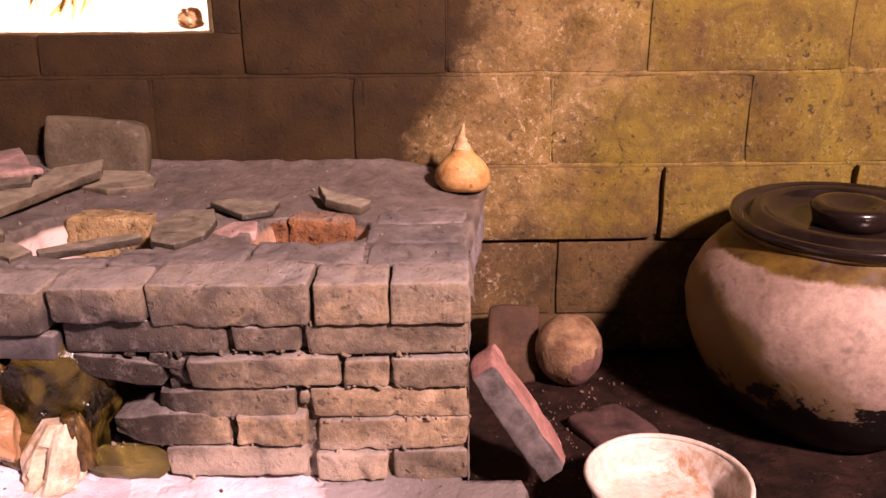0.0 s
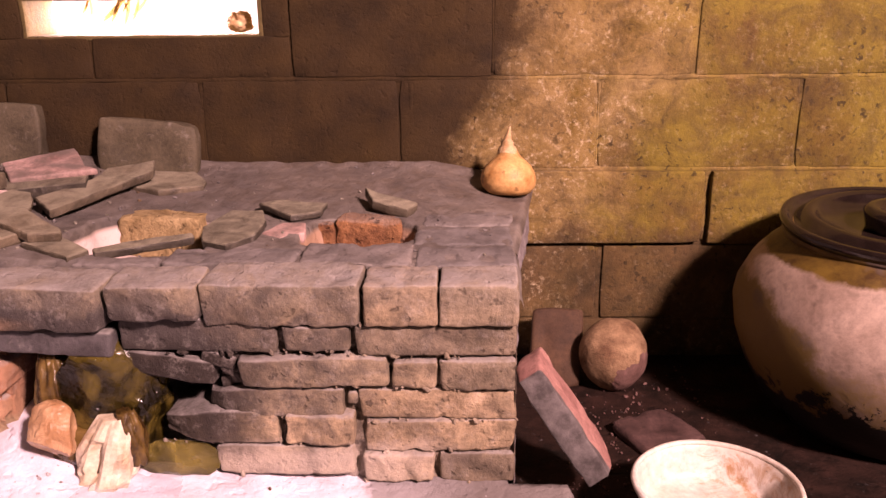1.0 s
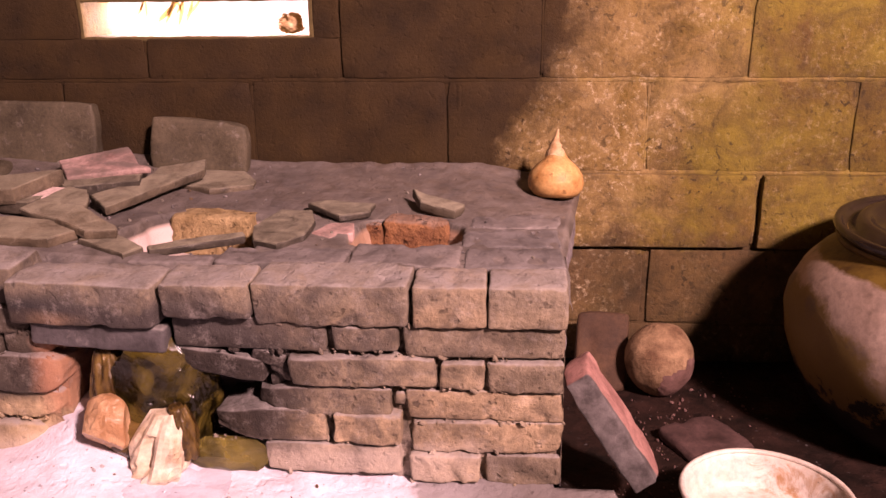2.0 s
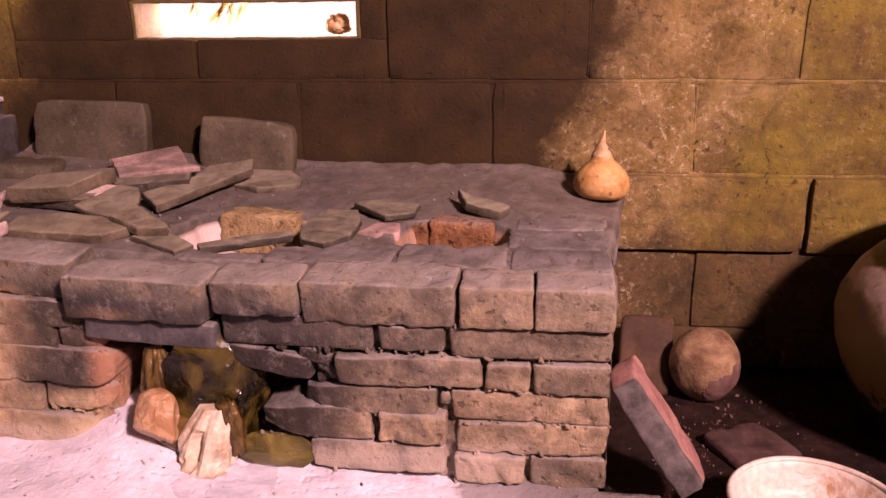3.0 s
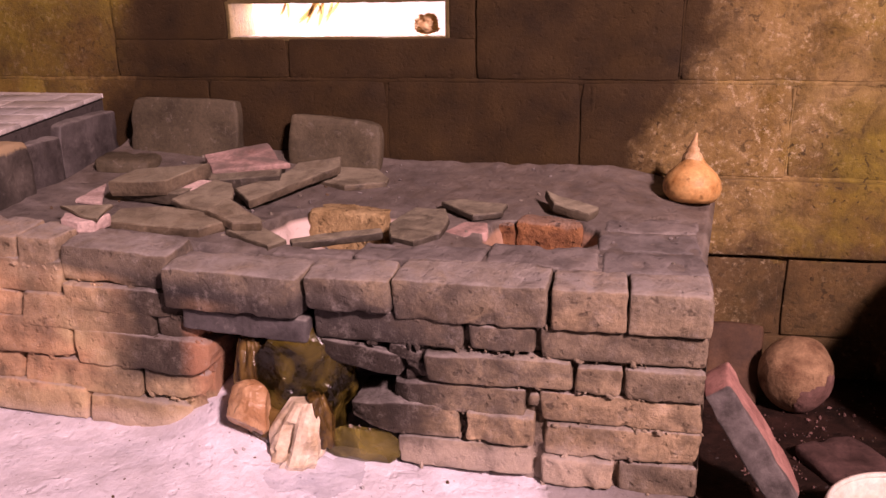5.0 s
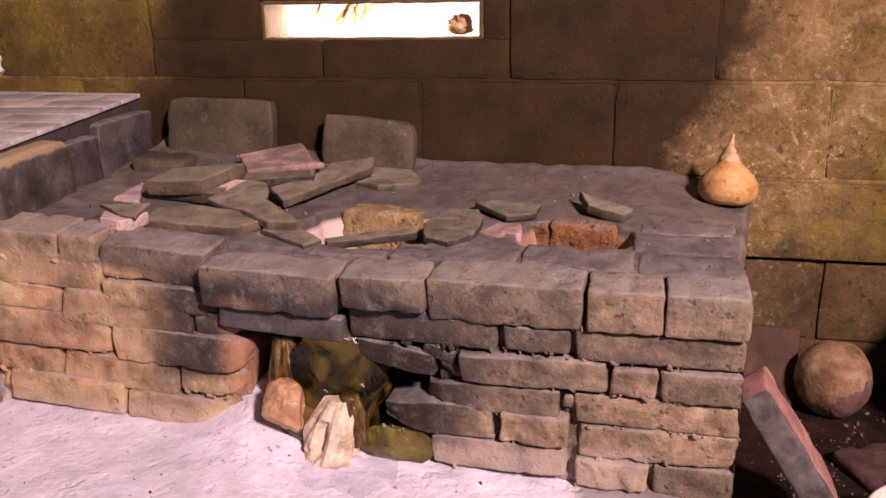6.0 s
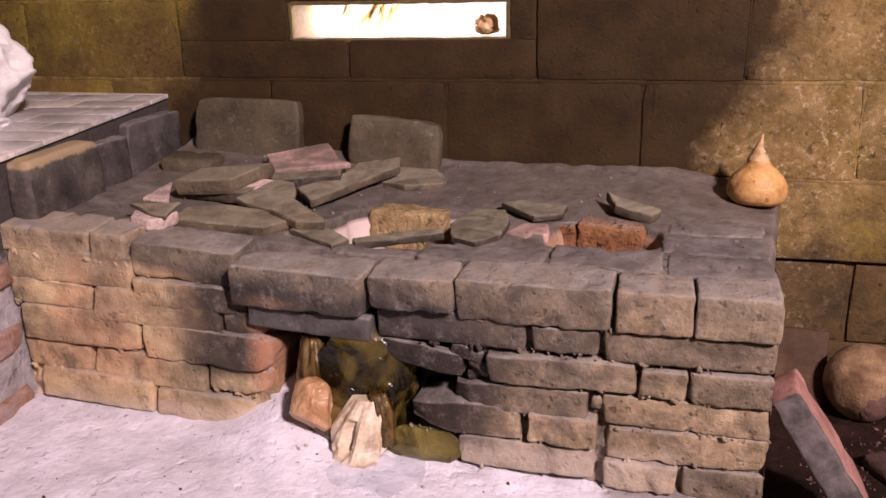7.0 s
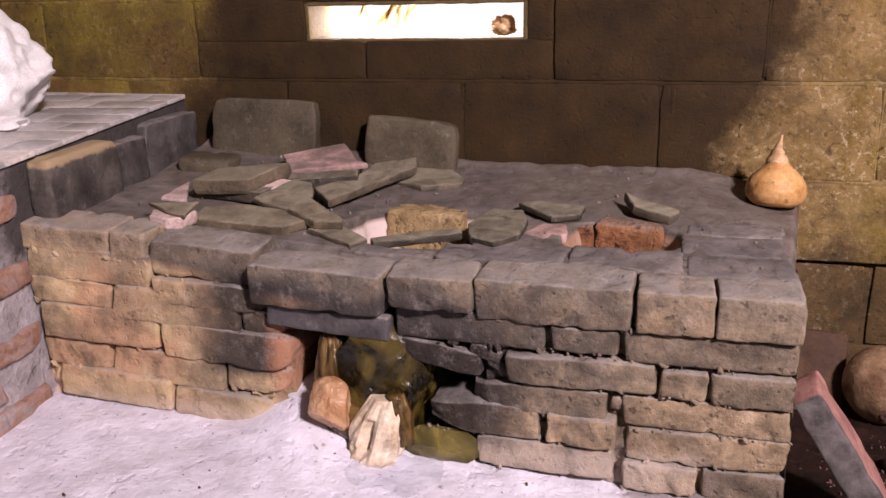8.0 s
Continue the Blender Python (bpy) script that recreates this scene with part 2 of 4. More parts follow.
def ash_on_floor(nt, place, colour):
    """Pale ash swept out of the fire mouth over dark earth."""
    x, y, z = axes(nt, place)
    wob = calc(nt, "MULTIPLY", calc(nt, "SUBTRACT", noise_node(nt, place, 5.0, 6, 0.7), 0.5), 0.25)
    spread = band(nt, calc(nt, "ADD", x, wob), -3.4, -0.3, 0.25)
    near = band(nt, calc(nt, "ADD", y, wob), -0.75, 2.0, 0.35)
    spread = calc(nt, "MULTIPLY", spread, near)
    ash = ramp(nt, noise_node(nt, place, 16, 6, 0.7), [(0.3, (0.56, 0.545, 0.625)), (0.6, (0.77, 0.75, 0.85))])
    trodden = ramp(nt, noise_node(nt, place, 4.2, 8, 0.75, 0.5), [(0.46, (0, 0, 0)), (0.64, (1, 1, 1))])
    ash = mixed(nt, calc(nt, "MULTIPLY", trodden, 0.4), ash, (0.42, 0.375, 0.39))
    colour = mixed(nt, spread, colour, ash)
    step = band(nt, calc(nt, "ADD", x, wob), -0.25, 0.12, 0.03)
    front = band(nt, z, -0.04, 1.0, 0.02)
    colour = mixed(nt, calc(nt, "MULTIPLY", calc(nt, "MULTIPLY", step, front), 0.7), colour, (0.25, 0.22, 0.21))
    crumb = ramp(nt, noise_node(nt, place, 70, 3, 0.6), [(0.29, (1, 1, 1)), (0.33, (0, 0, 0))])
    return mixed(nt, calc(nt, "MULTIPLY", crumb, 0.6), colour, (0.10, 0.09, 0.09))


def char_and_shade_on_pot(nt, place, colour):
    """The pot's foot, black with soot and with its own painted shade, and its ochre neck."""
    x, y, z = axes(nt, place)
    wob = calc(nt, "MULTIPLY", calc(nt, "SUBTRACT", noise_node(nt, place, 13.0, 7, 0.75), 0.5), 0.30)
    zz = calc(nt, "ADD", z, wob)
    neck = band(nt, calc(nt, "ADD", z, calc(nt, "MULTIPLY", wob, 0.12)), 0.322, 2.0, 0.008)
    colour = mixed(nt, neck, colour, ramp(nt, noise_node(nt, place, 9, 5, 0.7), [(0.4, (0.045, 0.022, 0.006)), (0.62, (0.13, 0.08, 0.016))]))
    side = band(nt, calc(nt, "ADD", calc(nt, "ADD", x, calc(nt, "MULTIPLY", z, 0.55)), calc(nt, "MULTIPLY", wob, 0.3)), -1.0, 0.70, 0.02)
    colour = mixed(nt, calc(nt, "MULTIPLY", side, 0.9), colour, (0.135, 0.085, 0.016))
    spot = ramp(nt, noise_node(nt, place, 13, 2, 0.4), [(0.30, (1, 1, 1)), (0.35, (0, 0, 0))])
    colour = mixed(nt, calc(nt, "MULTIPLY", spot, 0.6), colour, (0.09, 0.07, 0.065))
    lichen = calc(nt, "MULTIPLY", band(nt, calc(nt, "ADD", zz, calc(nt, "MULTIPLY", calc(nt, "SUBTRACT", x, 0.62), 0.5)), -1.0, 0.15, 0.04), ramp(nt, noise_node(nt, place, 30, 7, 0.8), [(0.4, (0.2, 0.2, 0.2)), (0.58, (1, 1, 1))]))
    colour = mixed(nt, calc(nt, "MULTIPLY", lichen, 0.75), colour, (0.16, 0.105, 0.03))
    # Soot and the shaded underside are painted together as one black.
    charred_shaded = band(nt, zz, -2.0, 0.052, 0.008)
    return mixed(nt, charred_shaded, colour, (0.008, 0.006, 0.006))


def grey_flank(nt, place, colour):
    """The side of the brick that faces the room is darker and grey."""
    x, y, z = axes(nt, place)
    side = band(nt, calc(nt, "ADD", y, calc(nt, "MULTIPLY", noise_node(nt, place, 30, 3), 0.01)), -1.0, 0.066, 0.004)
    return mixed(nt, side, colour, ramp(nt, noise_node(nt, place, 26, 6, 0.7), [(0.35, (0.055, 0.047, 0.045)), (0.65, (0.15, 0.132, 0.128))]))


def stains_in_bowl(nt, place, colour):
    x, y, z = axes(nt, place)
    edge = calc(nt, "ADD", z, calc(nt, "MULTIPLY", calc(nt, "SUBTRACT", noise_node(nt, place, 26, 5, 0.7), 0.5), 0.05))
    ring = calc(nt, "MULTIPLY", band(nt, edge, -0.034, 0.015, 0.008), band(nt, x, 0.385, 1.0, 0.02))
    rust = ramp(nt, noise_node(nt, place, 18, 6, 0.75, 0.8), [(0.46, (0, 0, 0)), (0.62, (1, 1, 1))])
    colour = mixed(nt, calc(nt, "MULTIPLY", calc(nt, "MULTIPLY", rust, ring), 0.9), colour, (0.30, 0.15, 0.06))
    colour = mixed(nt, calc(nt, "MULTIPLY", rust, 0.22), colour, (0.42, 0.26, 0.14))
    chip = ramp(nt, noise_node(nt, place, 40, 2, 0.5), [(0.24, (1, 1, 1)), (0.27, (0, 0, 0))])
    return mixed(nt, chip, colour, (0.03, 0.025, 0.025))


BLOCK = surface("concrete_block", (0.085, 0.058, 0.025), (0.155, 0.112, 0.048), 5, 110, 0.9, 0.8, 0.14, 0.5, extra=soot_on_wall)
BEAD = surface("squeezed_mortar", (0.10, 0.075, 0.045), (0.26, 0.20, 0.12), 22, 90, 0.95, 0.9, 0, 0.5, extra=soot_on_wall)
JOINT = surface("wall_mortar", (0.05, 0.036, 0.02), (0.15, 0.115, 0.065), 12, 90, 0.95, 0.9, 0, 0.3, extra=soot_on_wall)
BRICK = surface("old_clay_brick", (0.12, 0.090, 0.058), (0.37, 0.282, 0.19), 13, 110, 0.9, 0.9, 0.34, 0.6, extra=soot_round_mouth, lit_dust=0.75, lit_dust_colour=(0.32, 0.292, 0.28))
TOP_BRICK = surface("soot_grey_brick", (0.06, 0.052, 0.047), (0.20, 0.175, 0.162), 11, 90, 0.75, 0.8, 0.2, 0.5, extra=ash_dust, lit_dust=0.4, lit_dust_colour=(0.27, 0.247, 0.245))
RED_BRICK = surface("red_clay_brick", (0.13, 0.05, 0.022), (0.34, 0.155, 0.07), 24, 80, 0.9, 1.0, 0.15, 0.9, depth=0.01, lit_dust=0.6, lit_dust_colour=(0.26, 0.215, 0.185))
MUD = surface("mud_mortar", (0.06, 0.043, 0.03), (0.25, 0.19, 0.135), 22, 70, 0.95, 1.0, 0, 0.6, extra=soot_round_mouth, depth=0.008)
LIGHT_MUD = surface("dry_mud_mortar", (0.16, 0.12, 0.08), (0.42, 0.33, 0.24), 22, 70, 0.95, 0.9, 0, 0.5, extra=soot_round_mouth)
GREY_MORTAR = surface("grey_mortar", (0.24, 0.21, 0.215), (0.46, 0.42, 0.43), 14, 60, 0.95, 0.9, 0, 0.5, extra=soot_on_counter, depth=0.008)
FLANK = surface("grey_flank_plaster", (0.16, 0.13, 0.13), (0.34, 0.30, 0.30), 14, 60, 0.95, 0.9, 0, 0.5, depth=0.008)
CLAY_TOP = surface("sooty_clay_top", (0.065, 0.052, 0.042), (0.215, 0.18, 0.152), 9, 80, 0.6, 0.9, 0, 0.5, extra=ash_on_clay, lit_dust=0.3, lit_dust_colour=(0.31, 0.275, 0.26))
SHARD = surface("sooty_tile", (0.035, 0.028, 0.020), (0.14, 0.115, 0.082), 15, 100, 0.6, 0.7, 0.5, 0.3, extra=ash_dust, lit_dust=0.8, lit_dust_colour=(0.31, 0.277, 0.205))
WORN_EDGE = surface("worn_tile_edge", (0.09, 0.077, 0.06), (0.26, 0.23, 0.19), 40, 150, 0.8, 0.4)
SLAB = surface("smoked_slab", (0.040, 0.032, 0.020), (0.115, 0.094, 0.062), 7, 110, 0.7, 0.4, 0.15, 0.3, extra=ash_dust)
SOOT_SLAB = surface("soot_black_slab", (0.030, 0.026, 0.026), (0.115, 0.104, 0.104), 12, 90, 0.5, 0.6, 0.2, 0.2, extra=ash_dust, lit_dust=0.5)
WORN_LIT_TOP = surface("rubbed_lit_sooty_brick", (0.022, 0.019, 0.018), (0.13, 0.11, 0.095), 10, 100, 0.7, 0.5, 0, 0.3, extra=lit_tan_top)
SOOTY_BRICK = surface("sooty_brown_brick", (0.04, 0.03, 0.024), (0.17, 0.105, 0.055), 10, 100, 0.85, 0.5, 0.2, 0.3, extra=ash_dust)
TAN_BRICK = surface("tan_clay_brick", (0.22, 0.14, 0.06), (0.50, 0.36, 0.19), 18, 90, 0.9, 1.0, 0.1, 0.7, depth=0.008)
PINK = surface("pink_fired_tile", (0.28, 0.165, 0.14), (0.66, 0.43, 0.39), 14, 110, 0.85, 0.4, 0.1, 0.2, extra=soot_patches)
PALE_PINK = surface("pale_pink_clay", (0.42, 0.29, 0.26), (0.76, 0.58, 0.54), 18, 110, 0.9, 0.6, 0.1, 0.3)
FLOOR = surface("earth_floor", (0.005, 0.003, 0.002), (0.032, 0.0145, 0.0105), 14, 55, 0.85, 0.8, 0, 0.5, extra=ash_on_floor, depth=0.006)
POT = surface("fired_clay_pot", (0.22, 0.15, 0.115), (0.42, 0.31, 0.25), 6, 60, 0.5, 0.22, 0, 0.3, extra=char_and_shade_on_pot)
LID = surface("dark_enamel", (0.006, 0.0035, 0.003), (0.022, 0.014, 0.011), 9, 60, 0.2, 0.02)
ENAMEL = surface("chipped_white_enamel", (0.48, 0.41, 0.34), (0.68, 0.63, 0.58), 10, 50, 0.35, 0.06, extra=stains_in_bowl)
GOURD = surface("dry_gourd", (0.40, 0.18, 0.055), (0.72, 0.42, 0.17), 26, 90, 0.5, 0.4, 0, 0.6)
GOURD_NECK = surface("torn_gourd_neck", (0.45, 0.24, 0.10), (0.74, 0.55, 0.34), 40, 120, 0.7, 0.5)
HUSK = surface("coconut_husk", (0.12, 0.06, 0.03), (0.40, 0.255, 0.145), 18, 140, 0.9, 0.9, 0, 0.3)
SACK = surface("white_plastic_sack", (0.72, 0.70, 0.70), (0.84, 0.82, 0.82), 8, 300, 0.5, 0.04)
PAPER = surface("crumpled_paper", (0.48, 0.35, 0.22), (0.80, 0.70, 0.57), 22, 90, 0.6, 0.1)
TILE = surface("grey_glazed_tile", (0.34, 0.32, 0.315), (0.60, 0.565, 0.56), 9, 60, 0.35, 0.1, 0.30)
GROUT = surface("dark_grout", (0.045, 0.04, 0.04), (0.10, 0.09, 0.09), 12, 60, 0.9, 0.3)
# For walls and ceiling out of view, kept dark to limit bounced light.
PLASTER = surface("dark_unseen_plaster", (0.03, 0.024, 0.02), (0.07, 0.054, 0.042), 3, 40, 0.95, 0.4)
PALE_GROUND = surface("sunlit_yard", (0.55, 0.50, 0.44), (0.75, 0.70, 0.62), 1.5, 20, 0.95, 0.4)
LEAF = surface("dry_leaf", (0.22, 0.13, 0.045), (0.46, 0.32, 0.14), 30, 90, 0.7, 0.4)
FLOOR.node_tree.nodes["Principled BSDF"].inputs["Specular IOR Level"].default_value = 0.12
LID.node_tree.nodes["Principled BSDF"].inputs["Specular IOR Level"].default_value = 0.6
leaf_nodes = LEAF.node_tree
glow_through = leaf_nodes.nodes.new("ShaderNodeBsdfTranslucent")
glow_through.inputs["Color"].default_value = (0.6, 0.42, 0.16, 1)
leaf_mix = leaf_nodes.nodes.new("ShaderNodeMixShader")
leaf_mix.inputs["Fac"].default_value = 0.18
leaf_nodes.links.new(leaf_nodes.nodes["Principled BSDF"].outputs["BSDF"], leaf_mix.inputs[1])
leaf_nodes.links.new(glow_through.outputs["BSDF"], leaf_mix.inputs[2])
leaf_nodes.links.new(leaf_mix.outputs["Shader"], leaf_nodes.nodes["Material Output"].inputs["Surface"])
STONE = surface("purple_stone", (0.085, 0.042, 0.034), (0.20, 0.11, 0.095), 20, 70, 0.8, 0.6, 0.2, 0.3)


def film_material(name, dark, light, rough, through_part, alpha=1.0):
    """Thin plastic film, its colour clouded by thickness and folds."""
    m = bpy.data.materials.new(name)
    m.use_nodes = True
    nt = m.node_tree
    b = nt.nodes["Principled BSDF"]
    place = nt.nodes.new("ShaderNodeNewGeometry").outputs["Position"]
    cloud = noise_node(nt, place, 9, 3, 0.5, 2.0)
    nt.links.new(ramp(nt, cloud, [(0.42, dark), (0.66, light)]), b.inputs["Base Color"])
    b.inputs["Roughness"].default_value = rough
    b.inputs["Transmission Weight"].default_value = through_part
    b.inputs["Alpha"].default_value = alpha
    b.inputs["IOR"].default_value = 1.4
    ripple = nt.nodes.new("ShaderNodeBump")
    ripple.inputs["Strength"].default_value, ripple.inputs["Distance"].default_value = 0.5, 0.01
    nt.links.new(noise_node(nt, place, 38, 4, 0.6, 1.5), ripple.inputs["Height"])
    nt.links.new(ripple.outputs["Normal"], b.inputs["Normal"])
    return m


BAG = film_material("olive_plastic_film", (0.008, 0.0055, 0.0015), (0.11, 0.078, 0.016), 0.14, 0.2)
AMBER_FILM = film_material("amber_plastic_film", (0.035, 0.017, 0.005), (0.17, 0.10, 0.03), 0.22, 0.2)
ORANGE_FILM = film_material("orange_plastic_film", (0.38, 0.19, 0.09), (0.62, 0.38, 0.22), 0.35, 0.1)
YELLOW_FILM = film_material("yellow_plastic_film", (0.05, 0.038, 0.006), (0.26, 0.20, 0.05), 0.25, 0.3, 0.85)
CLEAR_FILM = film_material("clear_plastic_film", (0.20, 0.21, 0.26), (0.45, 0.46, 0.52), 0.14, 0.0, 0.34)


# ---- builders ----
def thing(name, base, label, category, group="", kind=""):
    ob = new(name)
    ob.location = base
    ob.empty_display_size = 0.05
    return tagged(ob, label, category, group, kind)


def origin_of(ob):
    p = Vector((0, 0, 0))
    while ob is not None:
        p += ob.location
        ob = ob.parent
    return p


def finish(ob, material, smooth=True):
    ob.data.materials.append(material)
    if smooth:
        ob.data.polygons.foreach_set("use_smooth", [True] * len(ob.data.polygons))
    return ob


def part(name, bm, material, parent=None, label="", smooth=True):
    """Links a bmesh, built in world metres, as one mesh under parent."""
    off = origin_of(parent)
    bmesh.ops.translate(bm, verts=bm.verts, vec=-off)
    me = bpy.data.meshes.new(name)
    bm.to_mesh(me)
    bm.free()
    ob = new(name, me)
    if parent is not None:
        ob.parent = parent
    finish(ob, material, smooth)
    return tagged(ob, label) if label else ob


def worn_box(size, r=0.008, rough=0.003, seed=0, cuts=(24, 6, 6), chip=0.0, at=None):
    """A box with rounded, worn edges, centred on the origin or laid by the matrix at."""
    half = [v / 2 for v in size]
    r = min(r, min(half) * 0.8)
    lines = []
    for h, c in zip(half, cuts):
        inner = [-(h - r) + 2 * (h - r) * i / c for i in range(c + 1)]
        lines.append([-h, -h + r * 0.35] + inner + [h - r * 0.35, h])
    rnd = random.Random(seed)
    shift = Vector((rnd.uniform(-50, 50), rnd.uniform(-50, 50), rnd.uniform(-50, 50)))
    corner = [(Vector((sx * half[0], sy * half[1], sz * half[2])), rnd.random() * chip) for sx in (-1, 1) for sy in (-1, 1) for sz in (-1, 1)]
    bm = bmesh.new()
    seen = {}

    def vert(p):
        key = (round(p[0], 5), round(p[1], 5), round(p[2], 5))
        if key not in seen:
            v = Vector(p)
            core = Vector([max(-h + r, min(h - r, c)) for c, h in zip(v, half)])
            d = v - core
            q = core + d.normalized() * r if d.length > 1e-7 else v
            for c, amount in corner:
                gap = (q - c).length
                if gap < 0.05 and amount > 0:
                    q = q * (1 - amount * (1 - gap / 0.05))
            edge = min(1.0, d.length / r) if r > 0 else 0.0
            q = q + noise.noise_vector(q * 9 + shift) * rough * 0.9 + noise.noise_vector(q * 45 + shift) * rough * (0.35 + 0.45 * edge) + noise.noise_vector(q * 120 + shift) * rough * (0.12 + 0.35 * edge)
            bite = noise.noise(q * 26 + shift * 1.3) - 0.22
            if edge > 0.5 and bite > 0:
                q = q + (core - q) * min(0.9, bite * 2.4)
            seen[key] = bm.verts.new(q)
        return seen[key]

    for ax in range(3):
        a, b = [(1, 2), (2, 0), (0, 1)][ax]
        for side in (-1, 1):
            for i in range(len(lines[a]) - 1):
                for j in range(len(lines[b]) - 1):
                    quad = []
                    for u, w in ((i, j), (i + 1, j), (i + 1, j + 1), (i, j + 1)):
                        p = [0, 0, 0]
                        p[ax], p[a], p[b] = side * half[ax], lines[a][u], lines[b][w]
                        quad.append(vert(p))
                    bm.faces.new(quad if side > 0 else quad[::-1])
    if at is not None:
        bm.transform(at)
    return bm


def box(lo, hi, bm=None):
    bm = bm or bmesh.new()
    c = [(a + b) / 2 for a, b in zip(lo, hi)]
    m = Matrix.Translation(c) @ Matrix.Diagonal([b - a for a, b in zip(lo, hi)] + [1])
    bmesh.ops.create_cube(bm, size=1, matrix=m)
    return bm


def sheet(x0, x1, y0, y1, nx, ny, height, floor_to=None):
    """A height field over a rectangle."""
    bm = bmesh.new()
    grid = [[bm.verts.new((x0 + (x1 - x0) * i / nx, y0 + (y1 - y0) * j / ny, 0)) for i in range(nx + 1)] for j in range(ny + 1)]
    for row in grid:
        for v in row:
            v.co.z = height(v.co.x, v.co.y)
    for j in range(ny):
        for i in range(nx):
            bm.faces.new((grid[j][i], grid[j][i + 1], grid[j + 1][i + 1], grid[j + 1][i]))
    return bm


def lathe(profile, centre, turns=48, wobble=0.0, seed=0.0, capped=True):
    """Turns (radius, height) pairs round the upright axis through centre."""
    bm = bmesh.new()
    rings = []
    for r, z in profile:
        ring = []
        for k in range(turns):
            a = 2 * math.pi * k / turns
            p = Vector((math.cos(a) * r, math.sin(a) * r, z))
            if wobble and r > 0.002:
                p += noise.noise_vector(p * 9 + Vector((seed, 0, 0))) * wobble
            ring.append(bm.verts.new(p + Vector(centre)))
        rings.append(ring)
    for a, b in zip(rings, rings[1:]):
        for k in range(turns):
            bm.faces.new((a[k], a[(k + 1) % turns], b[(k + 1) % turns], b[k]))
    if capped:
        bm.faces.new(rings[0][::-1])
        bm.faces.new(rings[-1])
    return bm


def crumple(centre, size, detail=4, folds=0.35, freq=3.0, seed=0.0, flat_foot=True, fine=1.0):
    """A creased lump: a ball pushed in and out along sharp folds, resting flat."""
    bm = bmesh.new()
    bmesh.ops.create_icosphere(bm, subdivisions=detail, radius=1)
    s = Vector((seed * 3.1, seed * 1.7, seed))
    for v in bm.verts:
        n = v.co.normalized()
        f = abs(noise.noise(n * freq + s)) + fine * (0.5 * abs(noise.noise(n * freq * 2.3 + s)) + 0.25 * abs(noise.noise(n * freq * 5 + s)))
        g = noise.noise(n * 1.3 + s)
        v.co = n * (1 + 0.28 * g - folds * f)
        v.co = Vector((v.co.x * size[0] / 2, v.co.y * size[1] / 2, v.co.z * size[2] / 2)) + Vector(centre)
    if flat_foot:
        foot = centre[2] - size[2] * 0.42
        for v in bm.verts:
            v.co.z = max(v.co.z, foot)
    return bm


def folded_lump(centre, size, planes, seed, grooves=(), detail=5, low=0.78):
    """A lump of stiff paper: flat facets meeting in sharp creases, with upright slits at the given angles."""
    rnd = random.Random(seed)
    faces = [(Vector((rnd.gauss(0, 1), rnd.gauss(0, 1), rnd.gauss(0, 0.45))).normalized(), rnd.uniform(low, 1.0)) for _ in range(planes)]
    bm = bmesh.new()
    bmesh.ops.create_icosphere(bm, subdivisions=detail, radius=1)
    for v in bm.verts:
        n = v.co.normalized()
        r = min([1.12] + [h / n.dot(d) for d, h in faces if n.dot(d) > 0.3])
        r += 0.05 * noise.noise(n * 3 + Vector((seed, 0, 0))) - 0.05 * abs(noise.noise(n * 5 + Vector((0, seed, 0))))
        turn = math.degrees(math.atan2(n.y, n.x))
        for at, wide, deep, lean in grooves:
            gap = abs(turn - at - lean * n.z) / wide
            if gap < 1 and abs(n.z) < 0.9:
                r -= deep * (1 - gap) * (1 - (n.z / 0.9) ** 2)
        v.co = Vector((n.x * r * size[0] / 2, n.y * r * size[1] / 2, n.z * r * size[2] / 2)) + Vector(centre)
    foot = centre[2] - size[2] * 0.45
    for v in bm.verts:
        v.co.z = max(v.co.z, foot)
    return bm


def pleated(centre, size, pleats, depth, seed, lean=(0.0, 0.0), rings=28, turns=120, close=0.97, fine=1.0):
    """A gathered film or paper standing in upright folds."""
    bm = bmesh.new()
    grid = []
    for j in range(rings + 1):
        u = j / rings
        girth = (math.sin(math.pi * min(close, 0.16 + 0.86 * u)) ** 0.55) * (1 - 0.25 * u)
        row = []
        for k in range(turns):
            a = 2 * math.pi * k / turns
            p = Vector((math.cos(a), math.sin(a), u * 1.4 + seed))
            fold = abs(math.sin(pleats * a / 2 + 2.5 * noise.noise(p * 1.3))) + fine * (0.6 * abs(noise.noise(p * 3.1)) + 0.3 * abs(noise.noise(p * 7)))
            r = girth * (1 - depth * fold)
            row.append(bm.verts.new((centre[0] + size[0] / 2 * r * math.cos(a) + lean[0] * u, centre[1] + size[1] / 2 * r * math.sin(a) + lean[1] * u,
                                     centre[2] + size[2] * u + 0.02 * noise.noise(p * 4))))
        grid.append(row)
    for a, b in zip(grid, grid[1:]):
        for k in range(turns):
            bm.faces.new((a[k], a[(k + 1) % turns], b[(k + 1) % turns], b[k]))
    bm.faces.new(grid[0][::-1])
    bm.faces.new(grid[-1])
    return bm


